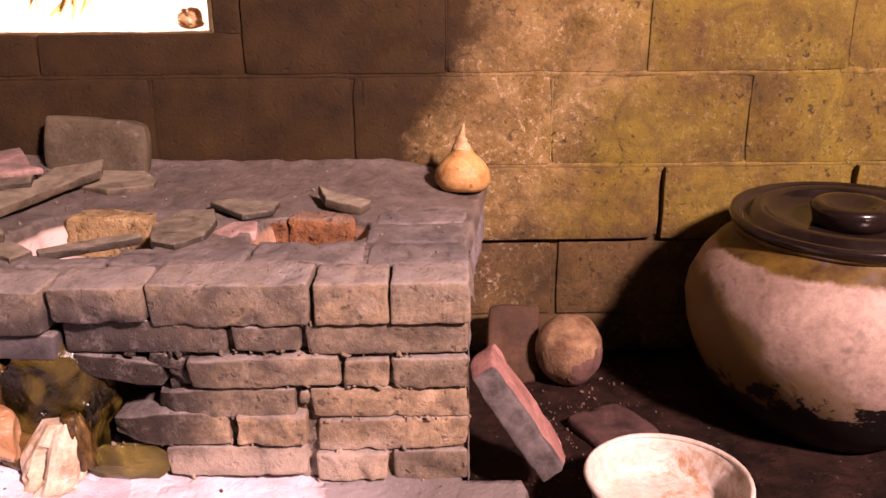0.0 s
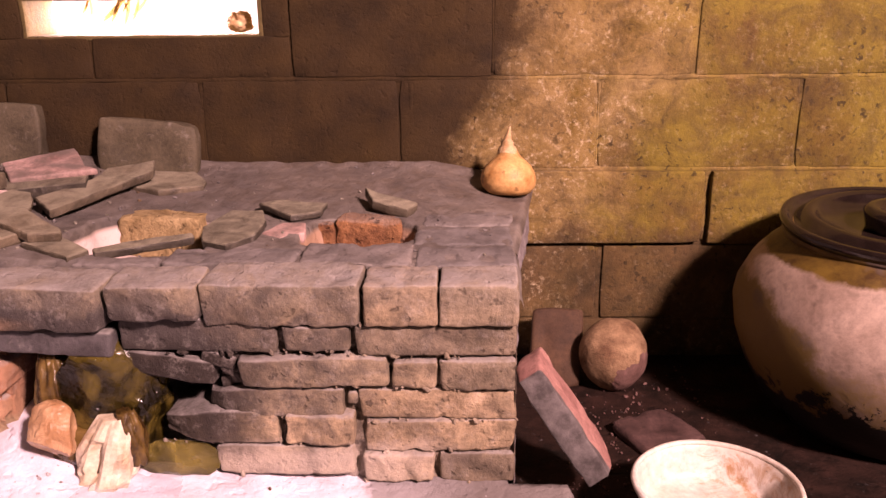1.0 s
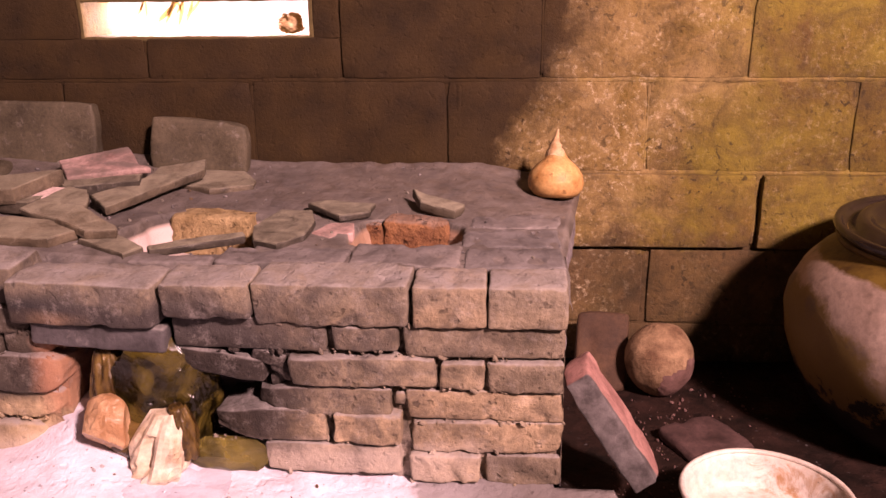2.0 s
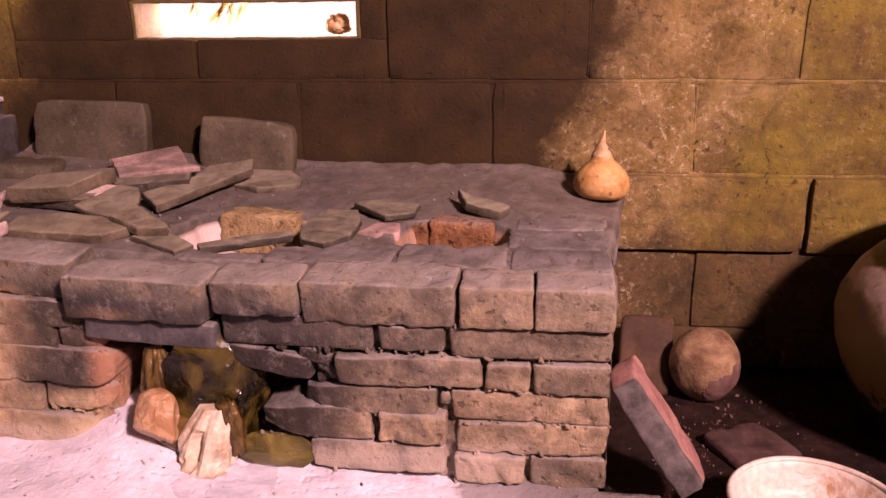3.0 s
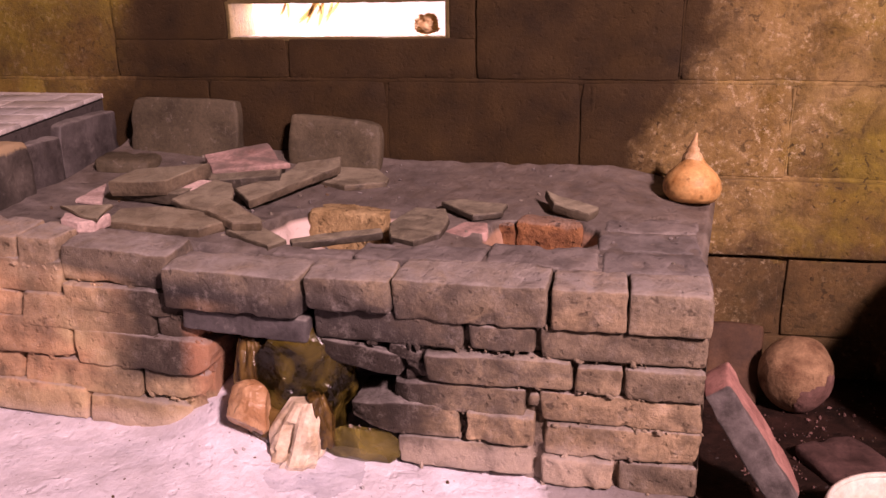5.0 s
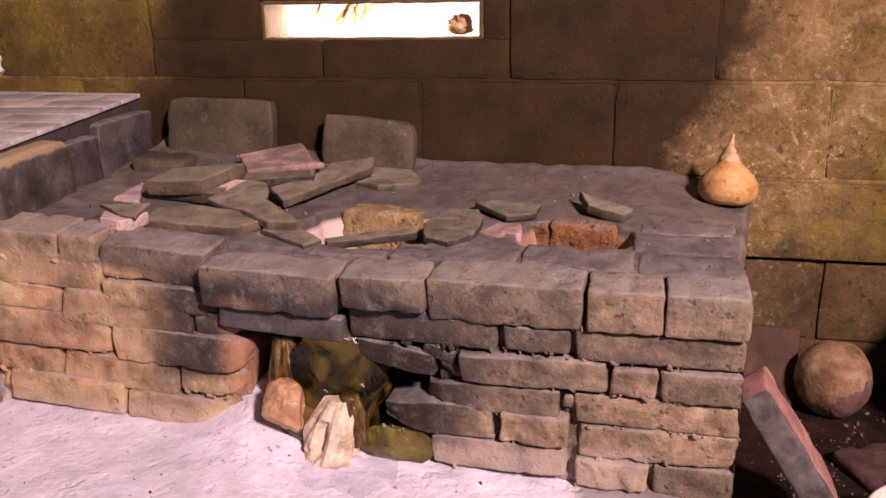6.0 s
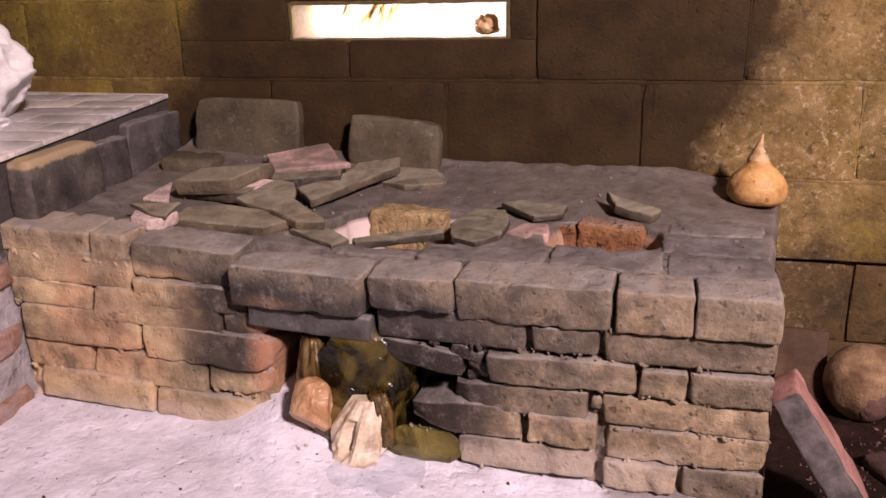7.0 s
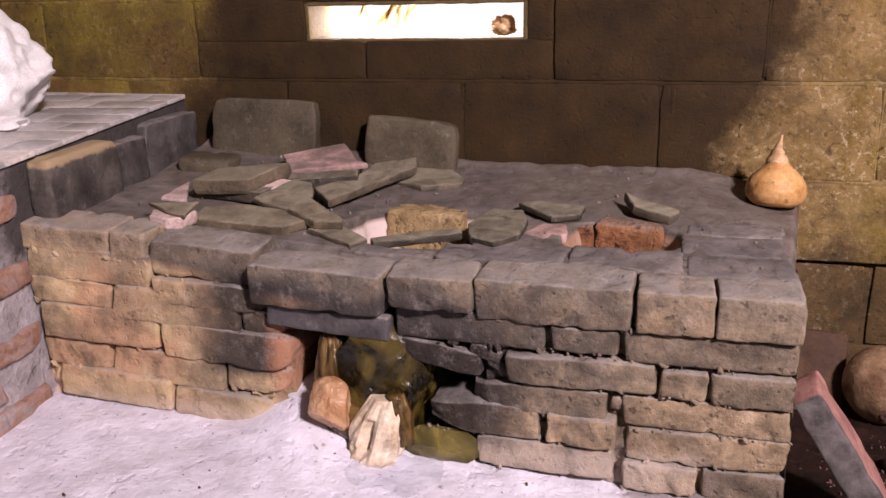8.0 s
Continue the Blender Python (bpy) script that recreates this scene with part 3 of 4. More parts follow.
def gathered(top, foot, radius, folds, depth, seed, slit=None, rings=26, turns=90):
    """A sheet gathered in a pinch at top, flaring in stiff folds down to foot. slit: (degrees, width, depth) of one gaping fold."""
    bm = bmesh.new()
    top, foot = Vector(top), Vector(foot)
    grid = []
    for j in range(rings + 1):
        u = j / rings
        swell = 0.34 + 0.66 * math.sin(math.pi * min(1.0, 0.08 + 0.66 * u)) ** 0.9
        row = []
        for k in range(turns):
            a = 2 * math.pi * k / turns
            w = Vector((math.cos(a), math.sin(a), u * 0.9 + seed))
            fold = abs((folds * a / (2 * math.pi) + 0.9 * noise.noise(w * 1.4)) % 1.0 - 0.5) * 2
            r = swell * (1 - depth * fold * (0.5 + 0.5 * u) - 0.22 * abs(noise.noise(w * 2.6)) - 0.10 * abs(noise.noise(w * 6)))
            if slit:
                gap = abs(math.degrees(a) - slit[0]) / slit[1]
                if gap < 1 and 0.25 < u < 0.93:
                    r -= slit[2] * (1 - gap * gap) * math.sin(math.pi * (u - 0.25) / 0.68)
            p = top.lerp(foot, u) + Vector((math.cos(a) * radius[0] * r, math.sin(a) * radius[1] * r, 0.006 * noise.noise(w * 3)))
            row.append(bm.verts.new(p))
        grid.append(row)
    for a, b in zip(grid, grid[1:]):
        for k in range(turns):
            bm.faces.new((b[k], b[(k + 1) % turns], a[(k + 1) % turns], a[k]))
    bm.faces.new(grid[0])
    bm.faces.new(grid[-1][::-1])
    return bm


# ---- the room ----
WALL_Y = 0.79
WIN = (-1.205, -0.592, 0.775, 0.872)


def walls():
    w0, w1, z0, z1 = WIN
    north = tagged(part("wall_north", box((-3.2, WALL_Y + 0.006, -0.2), (w0, 0.96, 3.6)), JOINT, smooth=False), "concrete block wall blackened by soot above the stove", "wall", kind="structure")
    bm = bmesh.new()
    bm.from_mesh(north.data)
    box((w1, WALL_Y + 0.006, -0.2), (2.6, 0.96, 3.6), bm)
    box((w0, WALL_Y + 0.006, -0.2), (w1, 0.96, z0), bm)
    box((w0, WALL_Y + 0.006, z1), (w1, 0.96, 3.6), bm)
    bm.to_mesh(north.data)
    bm.free()
    tagged(part("wall_west", box((-3.36, -3.2, -0.2), (-3.2, 0.96, 3.6)), PLASTER, smooth=False), "unseen dark wall added to close the room", "wall", kind="structure")
    tagged(part("wall_east", box((2.6, -3.2, -0.2), (2.76, 0.96, 3.6)), PLASTER, smooth=False), "unseen dark wall added to close the room", "wall", kind="structure")
    # Added out of view, with a gap where the key lamp stands.
    south = box((-3.36, -3.36, -0.2), (2.05, -3.2, 3.6))
    box((2.55, -3.36, -0.2), (2.76, -3.2, 3.6), south)
    box((2.05, -3.36, -0.2), (2.55, -3.2, 3.07), south)
    box((2.05, -3.36, 3.57), (2.55, -3.2, 3.6), south)
    tagged(part("wall_south", south, PLASTER, smooth=False), "unseen dark wall with an added opening for the key lamp", "wall", kind="structure")
    tagged(part("ceiling", box((-3.36, -3.36, 3.6), (2.76, 0.96, 3.7)), PLASTER, smooth=False), "unseen dark ceiling added to keep light in", "ceiling", kind="structure")
    tagged(part("ground", sheet(-1500, 1500, -1500, 1500, 30, 30, lambda x, y: -0.32), PALE_GROUND), "pale sunlit yard outside", "ground", kind="structure")
    return north


def floor_height(x, y):
    """Earth hollow beside the stove, a worn slab in front, an ash heap before the fire mouth."""
    t = max(0.0, min(1.0, (x - 0.12) / 0.02))
    deep = -0.10 * t
    if t < 1 and x > 0.0:
        deep = min(deep, -0.10 * max(0.0, min(1.0, (y + 0.0) / 0.03)))
    ash = 0.05 * max(0.0, min(1.0, (-0.35 - x) / 0.7))
    heap = 0.09 * math.exp(-((x + 0.905) / 0.10) ** 2 - ((y - 0.12) / 0.16) ** 2)
    n = noise.noise(Vector((x * 6, y * 6, 2))) * 0.006 + noise.noise(Vector((x * 22, y * 22, 5))) * 0.0025
    return deep + ash + heap + n


WALL = walls()
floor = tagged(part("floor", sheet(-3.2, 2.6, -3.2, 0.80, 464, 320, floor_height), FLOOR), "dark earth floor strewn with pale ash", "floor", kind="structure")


# ---- the stove ----
def top_height(x, y):
    lift = 0.048 * max(0.0, min(1.0, (-0.72 - x) / 0.75)) ** 1.2
    back = 0.045 * max(0.0, min(1.0, (y - 0.45) / 0.3)) * max(0.0, min(1.0, (-0.02 - x) / 0.15))
    return 0.396 + lift + back


HOLES = [(-0.305, 0.335, 0.112, 0.105, 0.085), (-0.755, 0.315, 0.155, 0.145, 0.09)]


def clay_height(x, y):
    z = top_height(x, y) + noise.noise(Vector((x * 7, y * 7, 1))) * 0.003 + noise.noise(Vector((x * 30, y * 30, 8))) * 0.0018
    for cx, cy, rx, ry, deep in HOLES:
        d = (abs((x - cx) / rx) ** 3 + abs((y - cy) / ry) ** 3) ** (1 / 3)
        d += noise.noise(Vector((x * 18, y * 18, 4))) * 0.12
        t = max(0.0, min(1.0, (1.08 - d) / 0.16))
        z -= deep * t * t * (3 - 2 * t)
    z += (0.014 + 0.005 * noise.noise(Vector((x * 25, y * 25, 6)))) * math.exp(-((0.79 - y) / 0.03) ** 2)
    edge = max(0.0, min(1.0, (0.125 - y) / 0.02))
    flat = max(0.0, min(1.0, (x + 0.215) / 0.02)) * max(0.0, min(1.0, (0.505 - y) / 0.02))
    return z - 0.03 * edge - 0.0035 * flat


COURSES = {
    "cap_left": [(-1.535, -1.322, 0.392, 0.448), (-1.318, -1.235, 0.384, 0.443), (-1.230, -0.992, 0.352, 0.424)],
    "cap": [(-0.990, -0.718, 0.320, 0.402), (-0.713, -0.548, 0.334, 0.400), (-0.545, -0.262, 0.322, 0.402)],
    "left_1": [(-1.525, -1.228, 0.330, 0.398), (-1.224, -0.968, 0.296, 0.350)],
    "left_2": [(-1.525, -1.328, 0.280, 0.334), (-1.324, -1.036, 0.252, 0.326), (-1.032, -0.940, 0.242, 0.298)],
    "left_3": [(-1.505, -1.219, 0.196, 0.276), (-1.215, -0.925, 0.176, 0.252)],
    "left_4": [(-1.52, -1.354, 0.130, 0.192), (-1.350, -1.080, 0.112, 0.186), (-1.076, -0.945, 0.116, 0.172)],
    "left_5": [(-1.49, -1.209, 0.056, 0.128), (-1.203, -0.985, 0.042, 0.108)],
    "right_1": [(-0.706, -0.418, 0.268, 0.330), (-0.408, -0.284, 0.270, 0.316), (-0.279, 0.015, 0.260, 0.318)],
    "right_2": [(-0.492, -0.216, 0.203, 0.258), (-0.212, -0.130, 0.199, 0.252), (-0.126, 0.015, 0.194, 0.252)],
    "right_3": [(-0.562, -0.296, 0.138, 0.196), (-0.274, 0.015, 0.132, 0.192)],
    "right_4": [(-0.646, -0.424, 0.084, 0.150), (-0.412, -0.284, 0.084, 0.142), (-0.268, 0.015, 0.068, 0.130)],
    "right_5": [(-0.548, -0.282, 0.016, 0.076), (-0.269, -0.135, 0.006, 0.062), (-0.130, 0.015, 0.000, 0.062)],
}


def brick_stove():
    stove = thing("brick_stove", (-0.75, 0.38, 0.0), "low wood-fired brick stove with two sooty cooking holes", "stove")
    part("mud_core", box((-0.50, 0.060, -0.12), (0.010, 0.78, 0.30)), MUD, stove, "crumbling mud mortar", smooth=False)
    part("mud_core", box((-1.54, 0.045, -0.02), (-0.94, 0.78, 0.31)), MUD, stove, "crumbling mud mortar", smooth=False)
    part("mud_core", box((-0.94, 0.45, -0.02), (-0.60, 0.78, 0.30)), MUD, stove, "sooty back of the fire mouth", smooth=False)
    for x0, x1, z1 in ((-0.53, 0.014, 0.385), (-1.53, -0.95, 0.38)):
        face = sheet(x0, x1, 0.0, z1, int((x1 - x0) * 160), 60, lambda x, z: (0.026 if x < -0.275 else 0.021) + (0.018 if x < -0.275 else 0.012) * noise.noise(Vector((x * 16, z * 30, 1))) + 0.006 * noise.noise(Vector((x * 60, z * 60, 7))))
        for v in face.verts:
            v.co = Vector((v.co.x, v.co.z, v.co.y))
        part("mortar_face", face, MUD, stove, "crumbling mud mortar")
    rnd = random.Random(5)

    def side_height(y, z):
        wrap = max(0.0, min(1.0, (y - 0.03) / 0.05))
        bulge = 0.35 + 0.65 * max(0.0, min(1.0, (z - 0.14) / 0.1))
        return 0.0125 + 0.003 * wrap + 0.135 * max(0.0, y - 0.24) * bulge + 0.010 * wrap * noise.noise(Vector((y * 8, z * 8, 3))) + 0.004 * wrap * noise.noise(Vector((y * 40, z * 40, 3)))
    plaster = sheet(0.010, 0.785, -0.11, 0.388, 150, 60, lambda y, z: side_height(y, z))
    for v in plaster.verts:
        v.co = Vector((v.co.z, v.co.x, v.co.y))
    part("side_plaster", plaster, FLANK, stove, "grey plastered flank")
    top = sheet(-1.53, 0.010, 0.03, 0.792, 300, 150, clay_height)
    for v in top.verts:
        if v.co.x > -0.2:
            reach = (v.co.x + 0.2) / 0.21
            v.co.x += (0.135 * max(0.0, v.co.y - 0.24) + 0.017) * reach
            v.co.z -= 0.02 * max(0.0, (reach - 0.95) / 0.05) ** 2
    part("clay_top", top, CLAY_TOP, stove, "soot-grey clay top with two fire holes")
    n = 0
    for name, bricks in COURSES.items():
        for x0, x1, z0, z1 in bricks:
            n += 1
            deep = 0.125
            out = rnd.uniform(-0.010, 0.006)
            if name == "cap":
                out -= 0.012
            lean = rnd.uniform(-0.7, 0.7)
            if name.startswith("left"):
                lean += 2.2
            if name == "cap_left":
                lean += 2.5
            if x0 == -0.990:
                lean, out = 2.0, -0.03
            nod = rnd.uniform(-1.5, 1.5)
            if "cap" in name:
                nod += 2.5
                deep = 0.114
            m = pose((x0 + x1) / 2, out + deep / 2, (z0 + z1) / 2 + (0.002 if "cap" in name else 0.0), nod, lean, rnd.uniform(-1.2, 1.2))
            bm = worn_box((x1 - x0 + 0.001, deep, z1 - z0 + 0.002), 0.0065, 0.0024, n, chip=0.07, at=m)
            if name.startswith("left") and x1 > -1.0:
                for v in bm.verts:
                    over = max(0.0, v.co.x - (x1 - 0.06)) / 0.06
                    v.co.z += ((z0 + z1) / 2 - v.co.z) * 0.45 * over ** 3
                    v.co.y += 0.02 * over ** 2
            if name in ("right_3", "right_4") and x0 < -0.5:
                for v in bm.verts:
                    over = max(0.0, (x0 + 0.09) - v.co.x) / 0.09
                    v.co.z += (z0 + (z1 - z0) * 0.35 - v.co.z) * 0.55 * over
                    v.co.y += 0.03 * over ** 2
            part("brick", bm, BRICK, stove)
    for x0, x1 in ((-0.259, -0.128), (-0.124, 0.016)):
        n += 1
        part("brick", worn_box((x1 - x0, 0.112, 0.078), 0.006, 0.0022, n, at=pose((x0 + x1) / 2, 0.046, 0.361, 0, rnd.uniform(-0.5, 0.5), rnd.uniform(-1, 1))), BRICK, stove)
    for x0, x1, y0, y1 in ((-0.825, -0.66, 0.105, 0.15), (-0.655, -0.402, 0.110, 0.205), (-0.397, -0.182, 0.108, 0.236), (-0.178, 0.018, 0.108, 0.238), (-0.185, 0.019, 0.246, 0.372), (-0.172, 0.030, 0.380, 0.495)):
        n += 1
        part("brick", worn_box((x1 - x0, y1 - y0, 0.05), 0.008, 0.003, n, at=pose((x0 + x1) / 2, (y0 + y1) / 2, 0.3765 if x0 < -0.2 else 0.3712, 0, 0, rnd.uniform(-1, 1))), TOP_BRICK, stove)
    part("lintel", worn_box((0.255, 0.14, 0.05), 0.008, 0.002, 77, at=pose(-0.84, 0.06, 0.292, 0, 3.5, 0)), SOOT_SLAB, stove, "sooty lintel slab over the fire mouth")
    for cx, cz, w, h, tilt in ((-0.62, 0.235, 0.18, 0.05, 8), (-0.53, 0.25, 0.07, 0.028, 18), (-0.505, 0.225, 0.05, 0.026, 40), (-0.285, 0.172, 0.022, 0.03, 10)):
        n += 1
        part("brick_fragment", worn_box((w, 0.09, h), 0.008, 0.004, n, (4, 2, 2), 0.2, pose(cx, 0.05, cz, 0, tilt, 0)), BRICK, stove)
    for cx, cy, cz, w, d, h, turn, red in ((-0.291, 0.447, 0.345, 0.152, 0.07, 0.105, -4, True), (-0.402, 0.446, 0.342, 0.057, 0.06, 0.10, 5, True), (-0.768, 0.456, 0.349, 0.195, 0.07, 0.11, -6, False)):
        n += 1
        part("lining_brick", worn_box((w, d, h), 0.01, 0.004, n, (10, 4, 6), 0.05, pose(cx, cy, cz, 0, 0, turn)), RED_BRICK if red else TAN_BRICK, stove)
    return stove


brick_stove()


def joint_crumbs():
    """Bits of mortar that cling in the joints of the brick front."""
    rnd = random.Random(12)
    bm = bmesh.new()
    for name, bricks in COURSES.items():
        for x0, x1, z0, z1 in bricks:
            for _ in range(3 if name.endswith("5") else 11):
                x = rnd.uniform(x0, x1)
                d = 0.0016 + 0.0055 * rnd.random() ** 2
                lean = (2.2 if "left" in name else 0.0) * math.pi / 180 * ((x0 + x1) / 2 - x)
                m = pose(x, rnd.uniform(0.0, 0.012), z0 + lean + rnd.uniform(-0.004, 0.003), rnd.uniform(0, 90), rnd.uniform(0, 90), rnd.uniform(0, 90)) @ Matrix.Diagonal((d * 1.8, d, d * 0.8, 1))
                bmesh.ops.create_icosphere(bm, subdivisions=1, radius=1, matrix=m)
    tagged(part("mortar_crumbs", bm, LIGHT_MUD, smooth=False), "crumbs of mud mortar in the brick joints", "mortar", kind="stuff")


joint_crumbs()


# ---- broken tiles and slabs on the stove ----
def slab(name, at, size, turn, material, label, category, seed, group, r):
    """A worn slab with edges rounded by r. at: the middle of its foot."""
    ob = thing(name, at, label, category, group)
    bm = worn_box(size, r, 0.0018, seed, (10, 5, 6), 0.12)
    bm.transform(pose(at[0], at[1], at[2] + size[2] / 2, *turn))
    part("slab_body", bm, material, ob)
    return ob


def shard(at, outline, thick, tilt, material=SHARD, label="sooty broken clay tile lying on the stove", seed=1):
    """A broken flat tile. at: a point of its upper face; outline: its corners round that point."""
    ob = thing("tile_shard", (at[0], at[1], at[2] - thick), label, "tile", "broken tiles")
    rnd = random.Random(seed)
    corners = [Vector(c) for c in outline]
    if sum(a.x * b.y - b.x * a.y for a, b in zip(corners, corners[1:] + corners[:1])) < 0:
        corners.reverse()
    mid = sum(corners, Vector((0, 0))) / len(corners)
    rim = []
    for p, q in zip(corners, corners[1:] + corners[:1]):
        n = max(2, int((q - p).length / 0.007))
        bow = rnd.uniform(-0.003, 0.003)
        away = Vector((q.y - p.y, p.x - q.x)).normalized()
        for i in range(n):
            u = i / n
            rim.append(p.lerp(q, u) + away * (bow * math.sin(math.pi * u) + 0.0020 * noise.noise(Vector((u * n * 0.25, seed, 3)))))
    bm = bmesh.new()
    levels = []
    for inset, z in ((0.0035, -thick), (0.0006, -thick * 0.78), (0.0, -thick * 0.4), (0.0006, -0.0028), (0.0028, -0.0004), (0.008, 0.0), (0.02, 0.0)):
        row = []
        for k, p in enumerate(rim):
            d = mid - p
            rag = 0.0007 * noise.noise(Vector((p.x * 90, p.y * 90, z * 420 + seed)))
            swell = 0.0016 * noise.noise(Vector((p.x * 22, p.y * 22, seed))) if z > -0.001 else 0.0
            row.append(bm.verts.new((*(p + d.normalized() * min(inset + rag, d.length * 0.7)), z + swell)))
        levels.append(row)
    n = len(rim)
    for low, high in zip(levels, levels[1:]):
        for i in range(n):
            j = (i + 1) % n
            bm.faces.new((low[i], low[j], high[j], high[i]))
    bmesh.ops.triangulate(bm, faces=[bm.faces.new(levels[-1]), bm.faces.new(levels[0][::-1])])
    bm.transform(pose(*at, *tilt))
    part("tile_body", bm, material, ob, smooth=False)
    return ob


shard((-0.813, 0.664, 0.440), [(-0.098, -0.063), (-0.063, 0.086), (-0.01, 0.126), (0.087, -0.008), (0.092, -0.051), (-0.004, -0.097)], 0.018, (5, 2), seed=13)
shard((-0.936, 0.551, 0.462), [(-0.111, -0.122), (-0.033, 0.001), (-0.024, 0.078), (0.07, 0.144), (0.091, 0.072), (0.047, -0.011), (-0.048, -0.185)], 0.020, (9, 3), label="long sooty clay tile propped across the stove", seed=12)
shard((-1.088, 0.612, 0.492), [(-0.135, 0.018), (-0.055, 0.065), (0.014, 0.1), (0.097, -0.037), (0.135, -0.059), (-0.059, -0.097)], 0.015, (10, -3), PINK, "pink broken clay tile resting on darker shards", 11)
shard((-1.10, 0.56, 0.468), [(-0.13, -0.03), (-0.10, 0.08), (0.10, 0.08), (0.14, -0.06), (-0.02, -0.10)], 0.030, (4, -2), label="dark clay tile under a pink one", seed=51)
shard((-1.222, 0.381, 0.492), [(-0.087, -0.062), (-0.074, 0.036), (0.102, 0.077), (0.055, -0.056)], 0.036, (6, -2), label="thick sooty half brick lying on rubble", seed=14)
shard((-1.205, 0.395, 0.462), [(-0.085, -0.05), (-0.07, 0.05), (0.09, 0.07), (0.065, -0.065)], 0.030, (2, 2), label="soot-black brick fragment under a half brick", seed=52)
shard((-1.074, 0.347, 0.452), [(-0.07, -0.044), (-0.029, 0.098), (0.022, 0.085), (0.059, 0.003), (0.034, -0.082), (-0.014, -0.069)], 0.016, (8, 4), label="olive-grey clay tile shard", seed=17)
shard((-0.947, 0.227, 0.444), [(-0.074, 0.0), (-0.051, 0.071), (0.058, -0.006), (0.065, -0.025), (0.007, -0.043)], 0.022, (9, 6), label="small olive-grey clay tile shard", seed=18)
shard((-1.098, 0.207, 0.440), [(-0.114, -0.063), (-0.125, 0.017), (-0.036, 0.055), (0.052, 0.046), (0.132, -0.001), (0.098, -0.057)], 0.024, (5, 3), label="long dark clay tile lying near the edge", seed=16)
shard((-1.231, 0.118, 0.470), [(-0.07, 0.012), (0.04, 0.036), (0.042, -0.03), (-0.01, -0.019)], 0.010, (14, 2), label="sooty clay shard tilted over a pink lump", seed=15)
shard((-1.228, 0.112, 0.459), [(-0.06, 0.012), (0.035, 0.03), (0.030, -0.022), (0.0, -0.036), (-0.045, -0.024)], 0.028, (4, 2), PALE_PINK, "chipped pink clay lump under a shard", 35)
shard((-1.361, 0.339, 0.446), [(-0.02, -0.047), (-0.034, 0.101), (0.055, -0.055)], 0.010, (2, 0), PALE_PINK, "pale pink flake of clay tile", 36)
shard((-1.13, 0.40, 0.462), [(-0.05, -0.02), (-0.03, 0.03), (0.03, 0.035), (0.05, 0.0), (0.01, -0.035)], 0.03, (12, 6), PALE_PINK, "pinkish rubble between dark tiles", 37)
shard((-0.879, 0.181, 0.414), [(-0.081, 0.01), (-0.024, 0.058), (0.064, -0.011), (0.043, -0.059)], 0.018, (2, 3), seed=19)
shard((-0.725, 0.205, 0.412), [(-0.087, -0.028), (-0.041, 0.003), (0.087, 0.056), (0.097, 0.031), (0.013, -0.012), (-0.072, -0.051)], 0.016, (5, 0), label="narrow sooty tile along the fire hole", seed=20)
shard((-0.567, 0.328, 0.412), [(-0.07, -0.003), (-0.039, 0.114), (0.032, 0.117), (0.055, 0.045), (0.055, -0.057), (0.011, -0.122), (-0.043, -0.098)], 0.020, (2, 0), label="greenish grey tile between the fire holes", seed=21)
shard((-0.464, 0.463, 0.420), [(-0.086, 0.007), (-0.043, 0.041), (0.067, 0.038), (0.064, -0.021), (0.001, -0.067)], 0.016, (4, 4), label="dark clay tile lying behind the fire hole", seed=22)
shard((-0.257, 0.485, 0.432), [(-0.057, 0.044), (-0.027, 0.024), (0.071, -0.002), (0.05, -0.047), (-0.031, -0.022)], 0.024, (10, 8), label="broken tile edge standing by the fire hole", seed=23)
shard((-0.462, 0.345, 0.399), [(-0.049, -0.02), (-0.02, 0.047), (0.032, 0.048), (0.041, -0.02), (-0.004, -0.056)], 0.024, (3, 0), PINK, "pinkish broken clay at the fire hole", 53)
slab("stone_lump", (-1.425, 0.60, 0.436), (0.16, 0.13, 0.052), (0, 4, 15), SLAB, "dark rounded stone lump", "stone", 24, "stones", 0.02)
slab("standing_slab", (-1.322, 0.735, 0.44), (0.32, 0.045, 0.182), (-7, 1, 0), SLAB, "grey slab leaning against the back wall", "slab", 25, "standing slabs", 0.008)
slab("standing_slab", (-0.895, 0.745, 0.415), (0.26, 0.045, 0.16), (-6, 5, 0), SLAB, "grey slab with a sloping top leaning on the wall", "slab", 26, "standing slabs", 0.012)
slab("standing_slab", (-1.516, 0.185, 0.42), (0.29, 0.06, 0.158), (0, 0, 97), WORN_LIT_TOP, "sooty brick stood on edge against the counter", "brick", 27, "standing slabs", 0.012)
slab("standing_slab", (-1.555, 0.41, 0.42), (0.16, 0.045, 0.138), (0, 0, 95), SOOT_SLAB, "black brick stood on edge against the counter", "brick", 28, "standing slabs", 0.008)
slab("standing_slab", (-1.575, 0.635, 0.42), (0.27, 0.045, 0.163), (0, 0, 92), SOOT_SLAB, "black slab stood on edge against the counter", "slab", 29, "standing slabs", 0.008)


# ---- tiled counter beside the stove ----
def mortar_smear(nt, place, colour):
    smear = ramp(nt, noise_node(nt, place, 13, 7, 0.75, 0.6), [(0.40, (0, 0, 0)), (0.60, (0.85, 0.85, 0.85))])
    return mixed(nt, smear, colour, (0.33, 0.29, 0.295))


SMEARED_BRICK = surface("mortar_smeared_brick", (0.26, 0.115, 0.065), (0.46, 0.25, 0.16), 16, 90, 0.9, 0.9, 0.2, 0.5, extra=mortar_smear)


